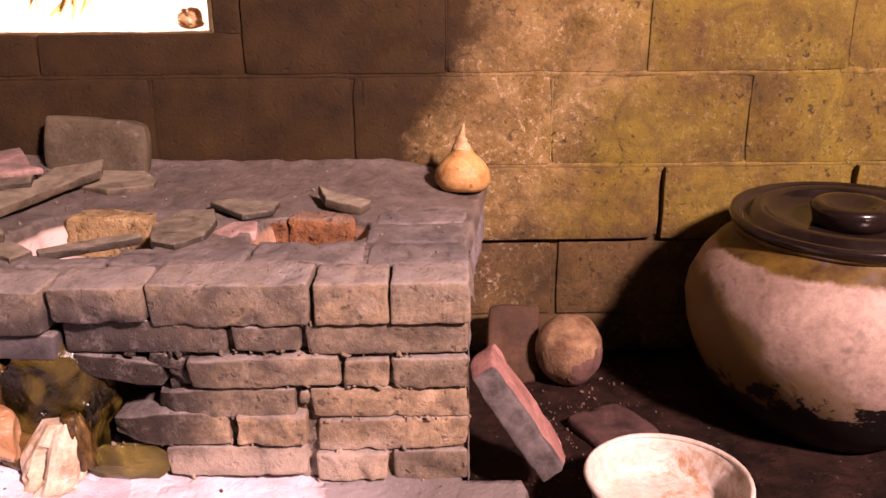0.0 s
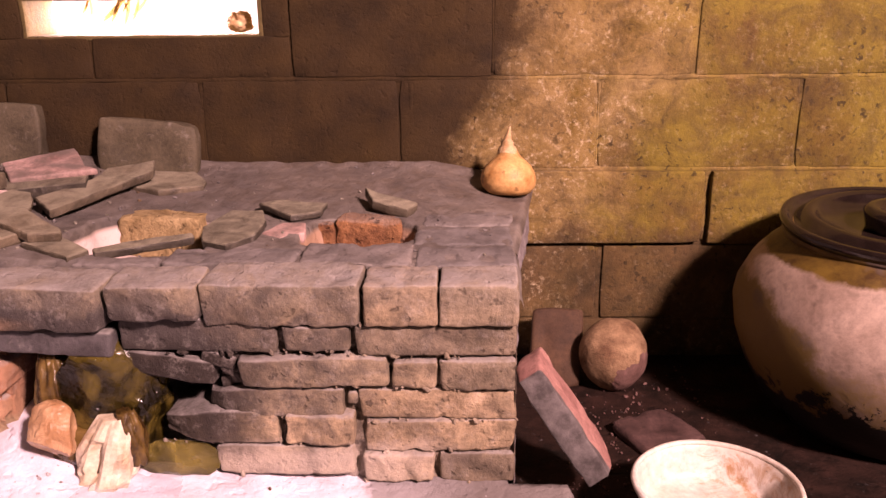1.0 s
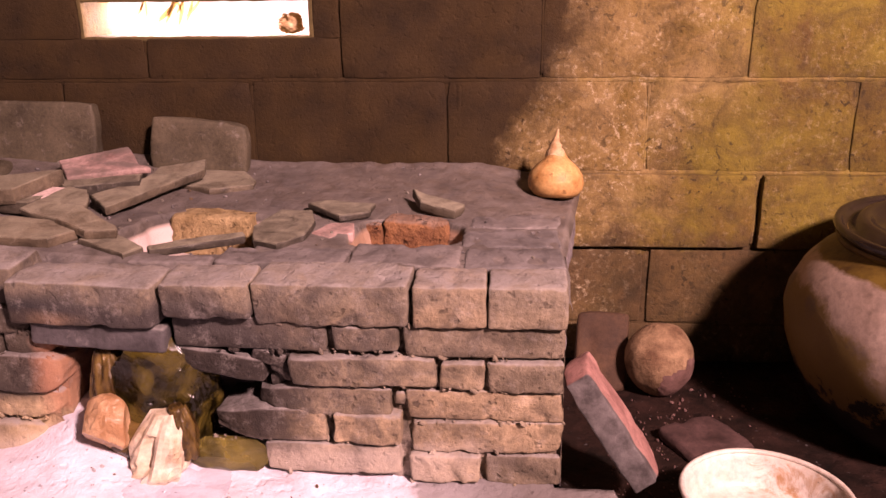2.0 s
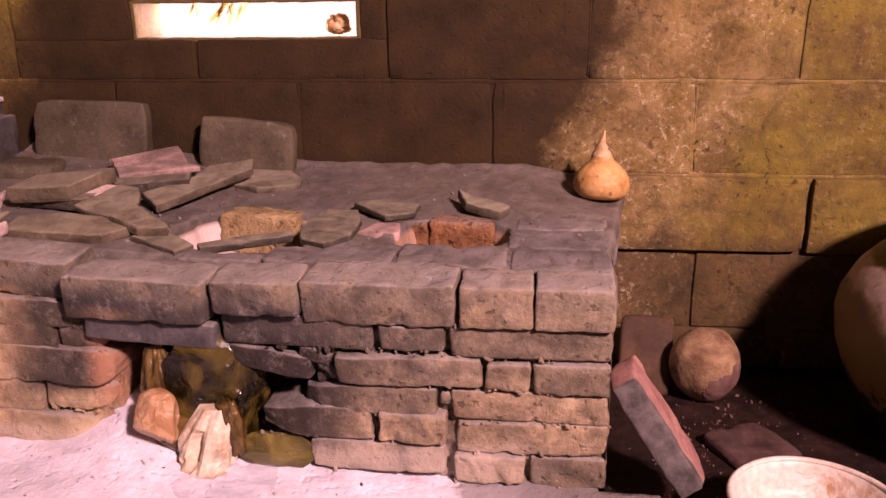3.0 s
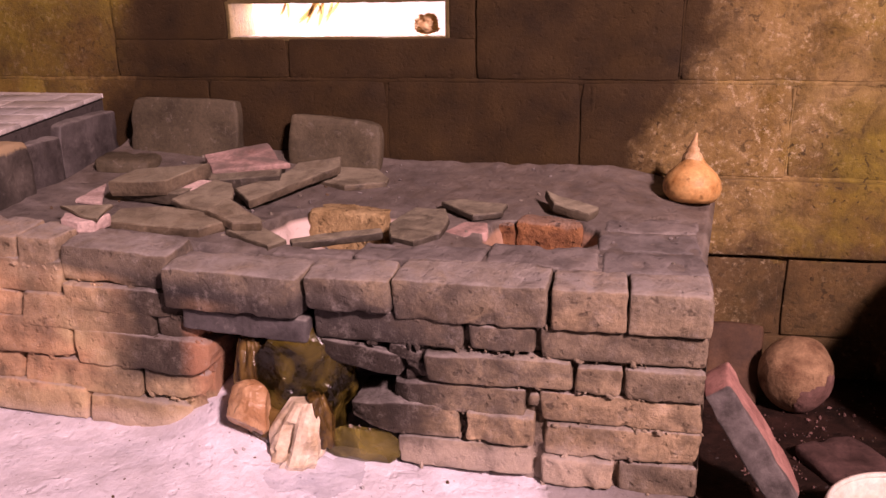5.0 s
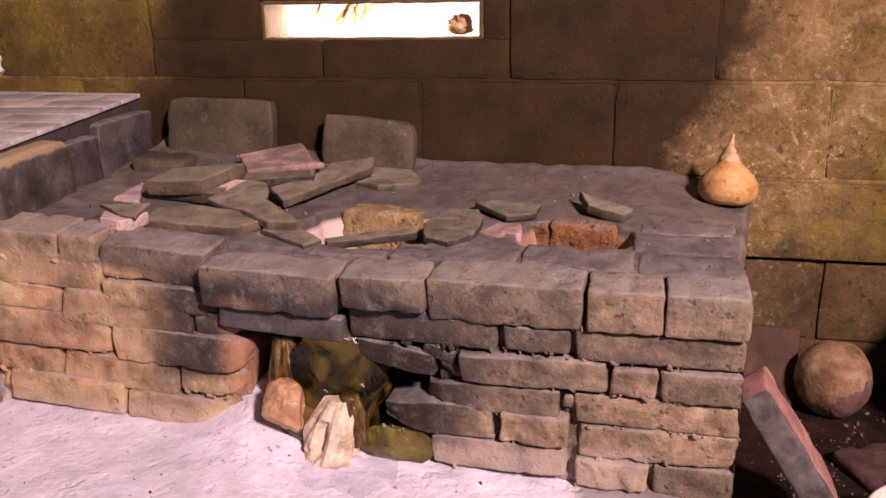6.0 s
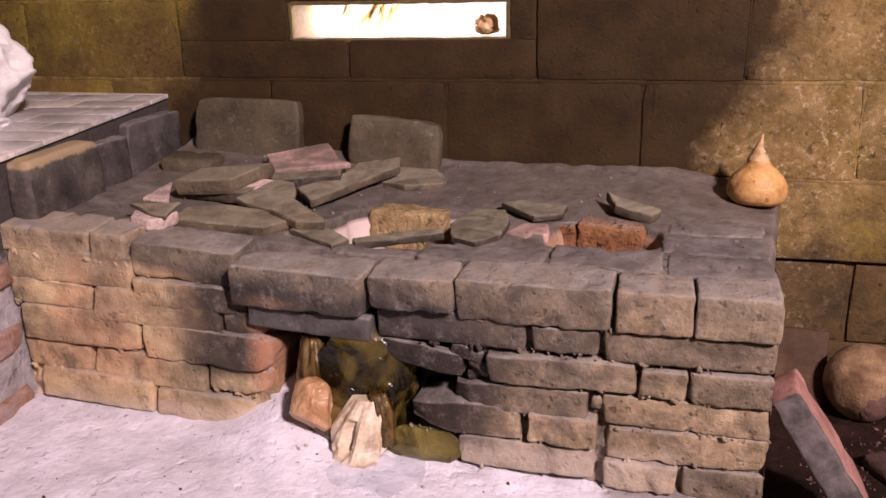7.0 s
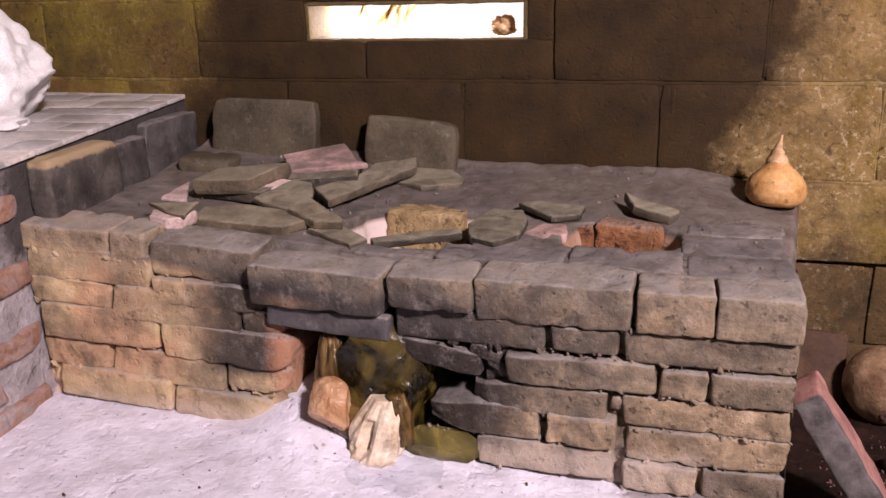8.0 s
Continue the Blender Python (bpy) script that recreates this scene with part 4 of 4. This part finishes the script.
def tiled_counter():
    counter = thing("tiled_counter", (-1.9, 0.3, 0.0), "brick counter with grey rectangular floor tiles on top", "counter")
    body = bmesh.new()
    bmesh.ops.create_cube(body, size=1)
    for v in body.verts:
        right, back, up = v.co.x > 0, v.co.y > 0, v.co.z > 0
        y = 0.785 if back else -0.75
        edge = -1.60 + (0.79 - y) * 0.0976
        v.co = Vector((edge - 0.004 if right else -3.19, y, (0.62 - (0.79 - y) * 0.051 - 0.012) if up else -0.1))
    bed = box((-3.0, -0.72, 0.0), (-0.004, 0.12, 0.002))
    part("grout_bed", bed, GROUT, counter, "dark grout between the tiles", smooth=False).matrix_local = Matrix.Translation(-origin_of(counter)) @ pose(-1.60, 0.785, 0.612) @ pose(0, 0, 0, 0, 0, 5.57) @ pose(0, 0, 0, 2.9) @ Matrix.Translation(origin_of(counter))
    part("counter_body", body, GREY_MORTAR, counter, "grey mortared masonry", smooth=False)
    plane = pose(-1.60, 0.785, 0.615) @ pose(0, 0, 0, 0, 0, 5.57) @ pose(0, 0, 0, 2.9)
    tw, td = 0.2, 0.1
    j = 0
    y = 0.1
    while y > -1.5:
        shift = -0.1 * (j % 2)
        i = 0
        x = 0.0
        while x > -1.2:
            x1 = x - tw - (shift if i == 0 else 0)
            bm = worn_box((x - x1 - 0.005, td - 0.005, 0.012), 0.0012, 0.0003, 900 + j * 20 + i, (1, 1, 1), at=plane @ pose((x + x1) / 2, y - td / 2, 0.004))
            part("tile", bm, TILE, counter)
            x = x1
            i += 1
        y -= td
        j += 1
    rnd = random.Random(31)
    for row in range(7):
        for k in range(3):
            yb = -0.62 + k * 0.255 + 0.12 * (row % 2)
            if yb + 0.12 > 0.02:
                continue
            edge = -1.60 + (0.79 - yb) * 0.0976
            part("brick", worn_box((0.09, 0.235, 0.055), 0.012, 0.005, 400 + row * 5 + k, (2, 5, 2), 0.15, pose(edge - 0.035 + rnd.uniform(-0.003, 0.003), yb, 0.06 + row * 0.072, 0, 0, 5.6)), SMEARED_BRICK, counter)
    return counter


tiled_counter()


def cloth_sack():
    ob = thing("plastic_sack", (-1.84, 0.36, 0.60), "white woven plastic sack slumped on the counter", "sack")
    bm = folded_lump((-1.910, 0.37, 0.735), (0.42, 0.38, 0.30), 26, 14, ((-70, 9, 0.10, 25), (-38, 8, 0.08, -30), (-105, 10, 0.09, 15)))
    heart = Vector((-1.905, 0.37, 0.68))
    for v in bm.verts:
        away = (v.co - heart).normalized()
        v.co -= away * (0.05 * abs(noise.noise(v.co * 7)) + 0.022 * abs(noise.noise(v.co * 17)) + 0.008 * abs(noise.noise(v.co * 40)))
        v.co.z = max(v.co.z, 0.596)
    body = part("sack_body", bm, SACK, ob)
    part("sack_mouth", pleated((-1.97, 0.36, 0.82), (0.24, 0.2, 0.07), 5, 0.2, 9.0, (-0.02, 0.0), 16, 80, 0.8), SACK, body, "gathered sack mouth")
    part("sack_hem", crumple((-1.83, 0.30, 0.606), (0.2, 0.16, 0.05), 4, 0.35, 1.8, 6.0), SACK, body, "loose hem of the sack")
    return ob


cloth_sack()


# ---- gourd, coconut, pot, basin ----
def gourd():
    ob = thing("dry_gourd", (0.028, 0.66, 0.402), "small orange dry gourd with a pointed neck", "gourd")
    prof = [(0.03, 0.0), (0.056, 0.005), (0.066, 0.019), (0.069, 0.036), (0.066, 0.053), (0.057, 0.069), (0.044, 0.081), (0.032, 0.091), (0.025, 0.099), (0.021, 0.106)]
    body = part("gourd_body", lathe(prof, (0.028, 0.66, 0.402), 40, 0.004, 2.0), GOURD, ob)
    tip = lathe([(0.027, 0.094), (0.025, 0.104), (0.022, 0.113), (0.016, 0.120), (0.017, 0.127), (0.011, 0.135), (0.009, 0.145), (0.006, 0.153), (0.002, 0.164)], (0.030, 0.66, 0.402), 22, 0.018, 5.0)
    part("gourd_neck", tip, GOURD_NECK, body, "pale torn neck")
    return ob


gourd()


def coconut():
    ob = thing("coconut", (0.300, 0.60, -0.10), "brown husked coconut lying on the earth floor", "coconut")
    bm = bmesh.new()
    bmesh.ops.create_icosphere(bm, subdivisions=5, radius=1)
    for v in bm.verts:
        n = v.co.normalized()
        k = 1 + 0.05 * noise.noise(n * 1.8) + 0.012 * noise.noise(n * 14)
        v.co = Vector((n.x * 0.086, n.y * 0.086, n.z * 0.094)) * k + Vector((0.300, 0.60, -0.008))
    # A dark shell over the lower right gives the pot's shadow as colour.
    shade_shell = bmesh.new()
    bmesh.ops.create_icosphere(shade_shell, subdivisions=5, radius=1)
    aim = Vector((0.62, -0.55, -0.56)).normalized()
    away = [v for v in shade_shell.verts if v.co.normalized().dot(aim) < 0.62 + 0.25 * noise.noise(v.co * 3)]
    bmesh.ops.delete(shade_shell, geom=away, context="VERTS")
    for v in shade_shell.verts:
        n = v.co.normalized()
        k = 1.012 + 0.05 * noise.noise(n * 1.8) + 0.015 * noise.noise(n * 14)
        v.co = Vector((n.x * 0.086, n.y * 0.086, n.z * 0.094)) * k + Vector((0.300, 0.60, -0.008))
    part("bare_patch", shade_shell, STONE, ob, "dark reddish patch painting the pot's shadow on the husk")
    part("husk", bm, HUSK, ob)
    return ob


coconut()


def clay_pot():
    cx, cy, zb = 0.885, 0.42, -0.10
    ob = thing("clay_pot", (cx, cy, zb), "big round clay pot, its foot darkened by soot and painted shade", "pot")
    prof = [(0.133, 0.000), (0.210, 0.018), (0.260, 0.072), (0.304, 0.144), (0.330, 0.216), (0.338, 0.289), (0.332, 0.333), (0.310, 0.388), (0.275, 0.427), (0.249, 0.446), (0.238, 0.459), (0.244, 0.470), (0.227, 0.475), (0.216, 0.464), (0.221, 0.441)]
    body = part("pot_body", lathe(prof, (cx, cy, zb), 96, 0.006, 7.0), POT, ob)
    part("pot_rim", lathe([(0.236, 0.448), (0.247, 0.452), (0.250, 0.460), (0.246, 0.467), (0.236, 0.470)], (cx, cy, zb), 96, 0.004, 7.0, False), POT, body, "thick ochre pot rim")
    lid = tagged(thing("pot_lid", (cx, cy, zb + 0.478), "dark enamel lid with raised rings and a knob", "lid"))
    zl = zb + 0.478
    plate = part("lid_plate", lathe([(0.227, -0.012), (0.250, -0.006), (0.257, 0.008), (0.254, 0.019), (0.246, 0.020), (0.239, 0.010), (0.226, -0.002), (0.215, 0.006), (0.204, 0.024), (0.190, 0.027), (0.179, 0.018), (0.166, 0.000), (0.111, -0.006), (0.000, -0.006)], (cx, cy, zl), 96), LID, lid)
    part("lid_knob", lathe([(0.077, -0.006), (0.082, 0.018), (0.086, 0.034), (0.077, 0.044), (0.062, 0.046), (0.046, 0.038), (0.031, 0.028), (0.000, 0.026)], (cx, cy, zl), 64), LID, plate, "round dished lid handle")
    lid.rotation_euler = (radians(3), radians(-1), 0)
    return ob


clay_pot()


def basin():
    cx, cy, zb = 0.375, -0.045, -0.10
    ob = thing("enamel_basin", (cx, cy, zb), "chipped white enamel basin stained with rust", "basin")
    prof = [(0.085, 0.0), (0.105, 0.004), (0.128, 0.06), (0.142, 0.118), (0.150, 0.124), (0.152, 0.129), (0.147, 0.131), (0.140, 0.125), (0.130, 0.080), (0.125, 0.069), (0.116, 0.064), (0.09, 0.062), (0.06, 0.062), (0.03, 0.062), (0.004, 0.062)]
    bm = lathe(prof, (cx, cy, zb), 72, 0.003, 3.0)
    bowl = part("basin_bowl", bm, ENAMEL, ob)
    rim = [(0.1465 + 0.0055 * math.cos(a * math.pi / 4), 0.130 + 0.0055 * math.sin(a * math.pi / 4)) for a in range(8)]
    part("rolled_rim", lathe(rim + rim[:1], (cx, cy, zb), 72, 0.003, 3.0, False), ENAMEL, bowl, "rolled enamel rim")
    return ob


basin()

LEANER = surface("pink_brick_grey_side", (0.24, 0.11, 0.095), (0.50, 0.26, 0.22), 14, 90, 0.85, 0.4, 0, 0.3, extra=grey_flank)
slab("leaning_brick", (0.116, 0.105, 0.058), (0.275, 0.12, 0.055), (0, 57, -6), LEANER, "pink-edged brick leaning against the stove flank", "brick", 41, "loose bricks", 0.006)
BROWN = surface("brown_stone", (0.04, 0.019, 0.010), (0.105, 0.055, 0.030), 9, 80, 0.8, 0.4, 0, 0.3)
FLOOR_STONE = surface("dark_red_stone", (0.03, 0.014, 0.012), (0.095, 0.05, 0.044), 16, 80, 0.85, 0.6, 0, 0.4)
slab("standing_stone", (0.160, 0.655, -0.125), (0.135, 0.045, 0.21), (-28, 2, -3), BROWN, "smooth brown stone slab set upright against the wall", "stone", 46, "stones", 0.01)
slab("floor_stone", (0.36, 0.33, -0.102), (0.155, 0.16, 0.034), (2, -2, 28), FLOOR_STONE, "flat reddish-brown stone on the earth floor", "stone", 44, "stones", 0.014)


# ---- rubbish in the fire mouth ----
def mouth_rubbish():
    bag = thing("plastic_bag", (-0.75, 0.05, 0.03), "crumpled olive plastic bag stuffed in the fire mouth", "bag")
    part("bag_film", folded_lump((-0.750, 0.052, 0.158), (0.30, 0.19, 0.30), 44, 21, low=0.62), BAG, bag, "dark olive crumpled film", smooth=False)
    part("bag_fold", gathered((-0.845, 0.03, 0.255), (-0.838, 0.015, 0.10), (0.045, 0.04), 5, 0.35, 6.0), AMBER_FILM, bag, "amber folded edge of the bag")
    part("bag_skirt", folded_lump((-0.795, 0.015, 0.075), (0.175, 0.10, 0.10), 26, 33), AMBER_FILM, bag, "brown tucked foot of the bag", smooth=False)
    paper = thing("crumpled_paper", (-0.745, -0.03, 0.02), "crumpled cream paper lying in the ash", "paper")
    part("paper_sheet", gathered((-0.718, -0.015, 0.150), (-0.745, -0.045, 0.026), (0.068, 0.052), 5, 0.24, 8.0, (252, 15, 0.8), 12, 34), PAPER, paper, smooth=False)
    part("paper_fold", gathered((-0.700, -0.02, 0.16), (-0.690, -0.02, 0.055), (0.034, 0.03), 4, 0.3, 3.0), AMBER_FILM, paper, "darker stained fold")
    rag = thing("yellow_plastic", (-0.60, 0.0, 0.02), "scrap of yellow plastic film in the ash", "plastic scrap")
    part("film", folded_lump((-0.625, 0.012, 0.048), (0.20, 0.06, 0.095), 44, 9, low=0.66), YELLOW_FILM, rag, smooth=False)
    lump = thing("plastic_wad", (-0.83, -0.02, 0.05), "crumpled orange plastic wad beside the bag", "plastic wad")
    part("wad_body", folded_lump((-0.832, -0.022, 0.112), (0.105, 0.08, 0.125), 11, 17, low=0.5), ORANGE_FILM, lump, smooth=False)
    clear = thing("clear_plastic", (-0.62, -0.11, 0.02), "sheet of clear plastic film on the floor", "plastic sheet")
    bm = sheet(-0.79, -0.56, -0.19, 0.0, 64, 54, lambda x, y: floor_height(x, y) + 0.004 + 0.020 * abs(noise.noise(Vector((x * 16, y * 16, 3)))) + 0.012 * abs(noise.noise(Vector((x * 34, y * 34, 9)))))
    away = [v for v in bm.verts if ((v.co.x + 0.675) / 0.105) ** 2 + ((v.co.y + 0.09) / 0.085) ** 2 > 0.85 + 0.5 * noise.noise(v.co * 18)]
    bmesh.ops.delete(bm, geom=away, context="VERTS")
    part("film", bm, CLEAR_FILM, clear).visible_shadow = False


mouth_rubbish()


# ---- outside the window ----
def dry_leaf(name, at, length, turn, label):
    ob = thing(name, at, label, "leaf", "dry leaves")
    bm = bmesh.new()
    n = 8
    left, mid, right = [], [], []
    for i in range(n + 1):
        u = i / n
        w = 0.065 * length * math.sin(math.pi * u) ** 0.8 + 0.0005
        droop = -0.3 * length * u * u
        mid.append(bm.verts.new((u * length, 0, droop)))
        left.append(bm.verts.new((u * length, w, droop + 0.15 * w)))
        right.append(bm.verts.new((u * length, -w, droop + 0.15 * w)))
    for i in range(n):
        bm.faces.new((mid[i], mid[i + 1], left[i + 1], left[i]))
        bm.faces.new((right[i], right[i + 1], mid[i + 1], mid[i]))
    bm.transform(pose(*at, *turn))
    part("blade", bm, LEAF, ob)


leaf_rnd = random.Random(8)
for k in range(9):
    dry_leaf("hanging_leaf", (-0.99 + 0.085 * leaf_rnd.random(), 0.90, 0.874), leaf_rnd.uniform(0.04, 0.085), (90, leaf_rnd.uniform(35, 125), leaf_rnd.uniform(150, 200)), "dry brown leaf hanging outside the window")
for k in range(3):
    dry_leaf("hanging_leaf", (-1.12 + 0.05 * leaf_rnd.random(), 0.91, 0.874), leaf_rnd.uniform(0.03, 0.06), (90, leaf_rnd.uniform(55, 115), 180), "thin dry leaf hanging outside the window")
REVEAL = surface("pale_lime_render", (0.075, 0.052, 0.018), (0.15, 0.11, 0.045), 12, 80, 0.9, 0.6, 0, 0.3)
lining = tagged(new("window_1"), "small unglazed slot window with pale rendered sides", "window", kind="structure")
part("jamb", worn_box((0.012, 0.165, 0.098), 0.003, 0.0012, 71, (2, 8, 5), at=pose(WIN[0] + 0.005, 0.876, 0.824)), REVEAL, lining, "pale rendered jamb")
part("jamb", worn_box((0.012, 0.165, 0.098), 0.003, 0.0012, 72, (2, 8, 5), at=pose(WIN[1] - 0.003, 0.876, 0.824)), REVEAL, lining, "pale rendered jamb")
part("sill", worn_box((0.60, 0.165, 0.012), 0.003, 0.0012, 73, (30, 8, 2), at=pose(-0.898, 0.876, 0.775)), REVEAL, lining, "worn rendered sill")
part("head", worn_box((0.60, 0.165, 0.010), 0.003, 0.0012, 74, (30, 8, 2), at=pose(-0.898, 0.876, 0.872)), REVEAL, lining, "rendered window head")
curled = thing("curled_leaf", (-0.668, 0.88, 0.778), "curled pale dry leaf on the window sill", "leaf", "dry leaves")
part("blade", crumple((-0.668, 0.88, 0.808), (0.085, 0.05, 0.062), 4, 0.6, 1.7, 21.0), GOURD_NECK, curled)


# ---- the wall's blocks ----
ROWS = [(-0.19, 0.004, 0.02), (0.016, 0.220, 0.283), (0.236, 0.426, 0.555), (0.438, 0.662, 0.262), (0.676, 0.884, 0.503), (0.897, 1.10, 0.25), (1.113, 1.32, 0.5), (1.333, 1.54, 0.25), (1.553, 1.76, 0.5)]


def wall_blocks():
    pitch = 0.512
    w0, w1, wz0, wz1 = WIN
    n = 0
    for z0, z1, joint in ROWS:
        for k in range(-8, 5):
            gap = 0.008 if z0 < 0.3 else 0.0015
            x0, x1 = joint + k * pitch + gap, joint + (k + 1) * pitch - gap
            if x1 > 2.58 or x0 < -3.19:
                continue
            pieces = [(x0, x1, z0, z1)]
            if z0 < wz1 and z1 > wz0 and x0 < w1 and x1 > w0:
                pieces = [(x0, x1, z0, wz0 - 0.002)]
                if x0 < w0 - 0.03:
                    pieces.append((x0, w0 - 0.002, wz0 + 0.002, z1))
                if x1 > w1 + 0.03:
                    pieces.append((w1 + 0.002, x1, wz0 + 0.002, z1))
            for a, b, c, d in pieces:
                n += 1
                out = 0.004 * noise.noise(Vector((n * 1.7, 0, 0)))
                if z0 == 0.236:
                    out -= 0.020
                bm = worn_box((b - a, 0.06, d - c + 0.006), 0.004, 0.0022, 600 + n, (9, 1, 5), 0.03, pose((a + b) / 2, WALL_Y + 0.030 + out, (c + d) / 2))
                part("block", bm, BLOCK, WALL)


wall_blocks()


def mortar_bead(x0, z0, x1, z1, wide, proud, seed):
    """A lumpy bead of mortar squeezed out of a joint."""
    along = Vector((x1 - x0, 0, z1 - z0))
    n = int(along.length / 0.008)
    side = Vector((-along.z, 0, along.x)).normalized()
    bm = bmesh.new()
    rows = []
    for i in range(n + 1):
        p = Vector((x0, WALL_Y + 0.004, z0)) + along * (i / n)
        w = wide * (0.55 + 0.9 * abs(noise.noise(Vector((i * 0.11, seed, 0)))))
        h = proud * (0.35 + 1.0 * max(0.0, noise.noise(Vector((i * 0.07, seed, 4))) + 0.25))
        rows.append([bm.verts.new(p + side * w * u + Vector((0, -h * (1 - u * u) - 0.002 * noise.noise(Vector((i * 0.5, u * 3, seed))), 0))) for u in (-1, -0.6, -0.2, 0.2, 0.6, 1)])
    for a, b in zip(rows, rows[1:]):
        for k in range(5):
            bm.faces.new((a[k], a[k + 1], b[k + 1], b[k]))
    part("mortar_bead", bm, BEAD, WALL)


mortar_bead(-2.2, 0.669, 1.3, 0.669, 0.012, 0.005, 1.0)
mortar_bead(-2.2, 0.890, 1.3, 0.890, 0.012, 0.006, 8.0)
mortar_bead(-0.762, 0.45, -0.762, 0.655, 0.008, 0.005, 11.0)
mortar_bead(0.262, 0.45, 0.262, 0.655, 0.006, 0.005, 9.0)
mortar_bead(-0.009, 0.685, -0.009, 0.88, 0.006, 0.005, 10.0)
mortar_bead(-0.218, 0.45, -0.218, 0.655, 0.012, 0.006, 2.0)
mortar_bead(0.555, 0.24, 0.555, 0.425, 0.014, 0.006, 5.0)
mortar_bead(0.1, 0.431, 1.3, 0.431, 0.012, 0.005, 6.0)


def crumbs(name, label, material, count, spots, seed):
    """Small chips of ash and mortar, too many to tell apart."""
    rnd = random.Random(seed)
    bm = bmesh.new()
    for _ in range(count):
        x0, x1, y0, y1, height = spots[rnd.randrange(len(spots))]
        x, y = rnd.uniform(x0, x1), rnd.uniform(y0, y1)
        d = 0.0014 + 0.004 * rnd.random() ** 3
        m = pose(x, y, height(x, y) + d * 0.3, rnd.uniform(0, 90), rnd.uniform(0, 90), rnd.uniform(0, 90)) @ Matrix.Diagonal((d * 1.5, d, d * 0.7, 1))
        bmesh.ops.create_icosphere(bm, subdivisions=1, radius=1, matrix=m)
    tagged(part(name, bm, material, smooth=False), label, "rubble", kind="stuff")


crumbs("pale_crumbs", "pale crumbs of ash and mortar lying about", TILE, 30, [(-1.45, 0.0, -0.10, -0.02, floor_height), (-1.4, -0.05, 0.5, 0.76, clay_height), (-1.5, 0.0, -0.5, -0.05, floor_height)], 3)
crumbs("dark_crumbs", "dark crumbs of charcoal and earth lying about", SOOTY_BRICK, 90, [(-1.5, 0.1, -0.6, -0.03, floor_height), (0.14, 0.5, 0.05, 0.7, floor_height), (-1.4, -0.05, 0.2, 0.76, clay_height)], 4)

crumbs("ash_bits", "small bits of ash and broken tile on the stove top", WORN_EDGE, 150, [(-1.35, 0.0, 0.16, 0.74, clay_height), (-1.0, -0.3, 0.12, 0.5, clay_height)], 15)
crumbs("soot_bits", "small black bits of charcoal on the stove top", SOOT_SLAB, 140, [(-1.4, 0.02, 0.2, 0.76, clay_height)], 16)
crumbs("gravel", "reddish gravel on the earth floor beside the stove", STONE, 320, [(0.13, 0.52, -0.05, 0.76, floor_height), (0.13, 0.36, 0.1, 0.5, floor_height)], 6)
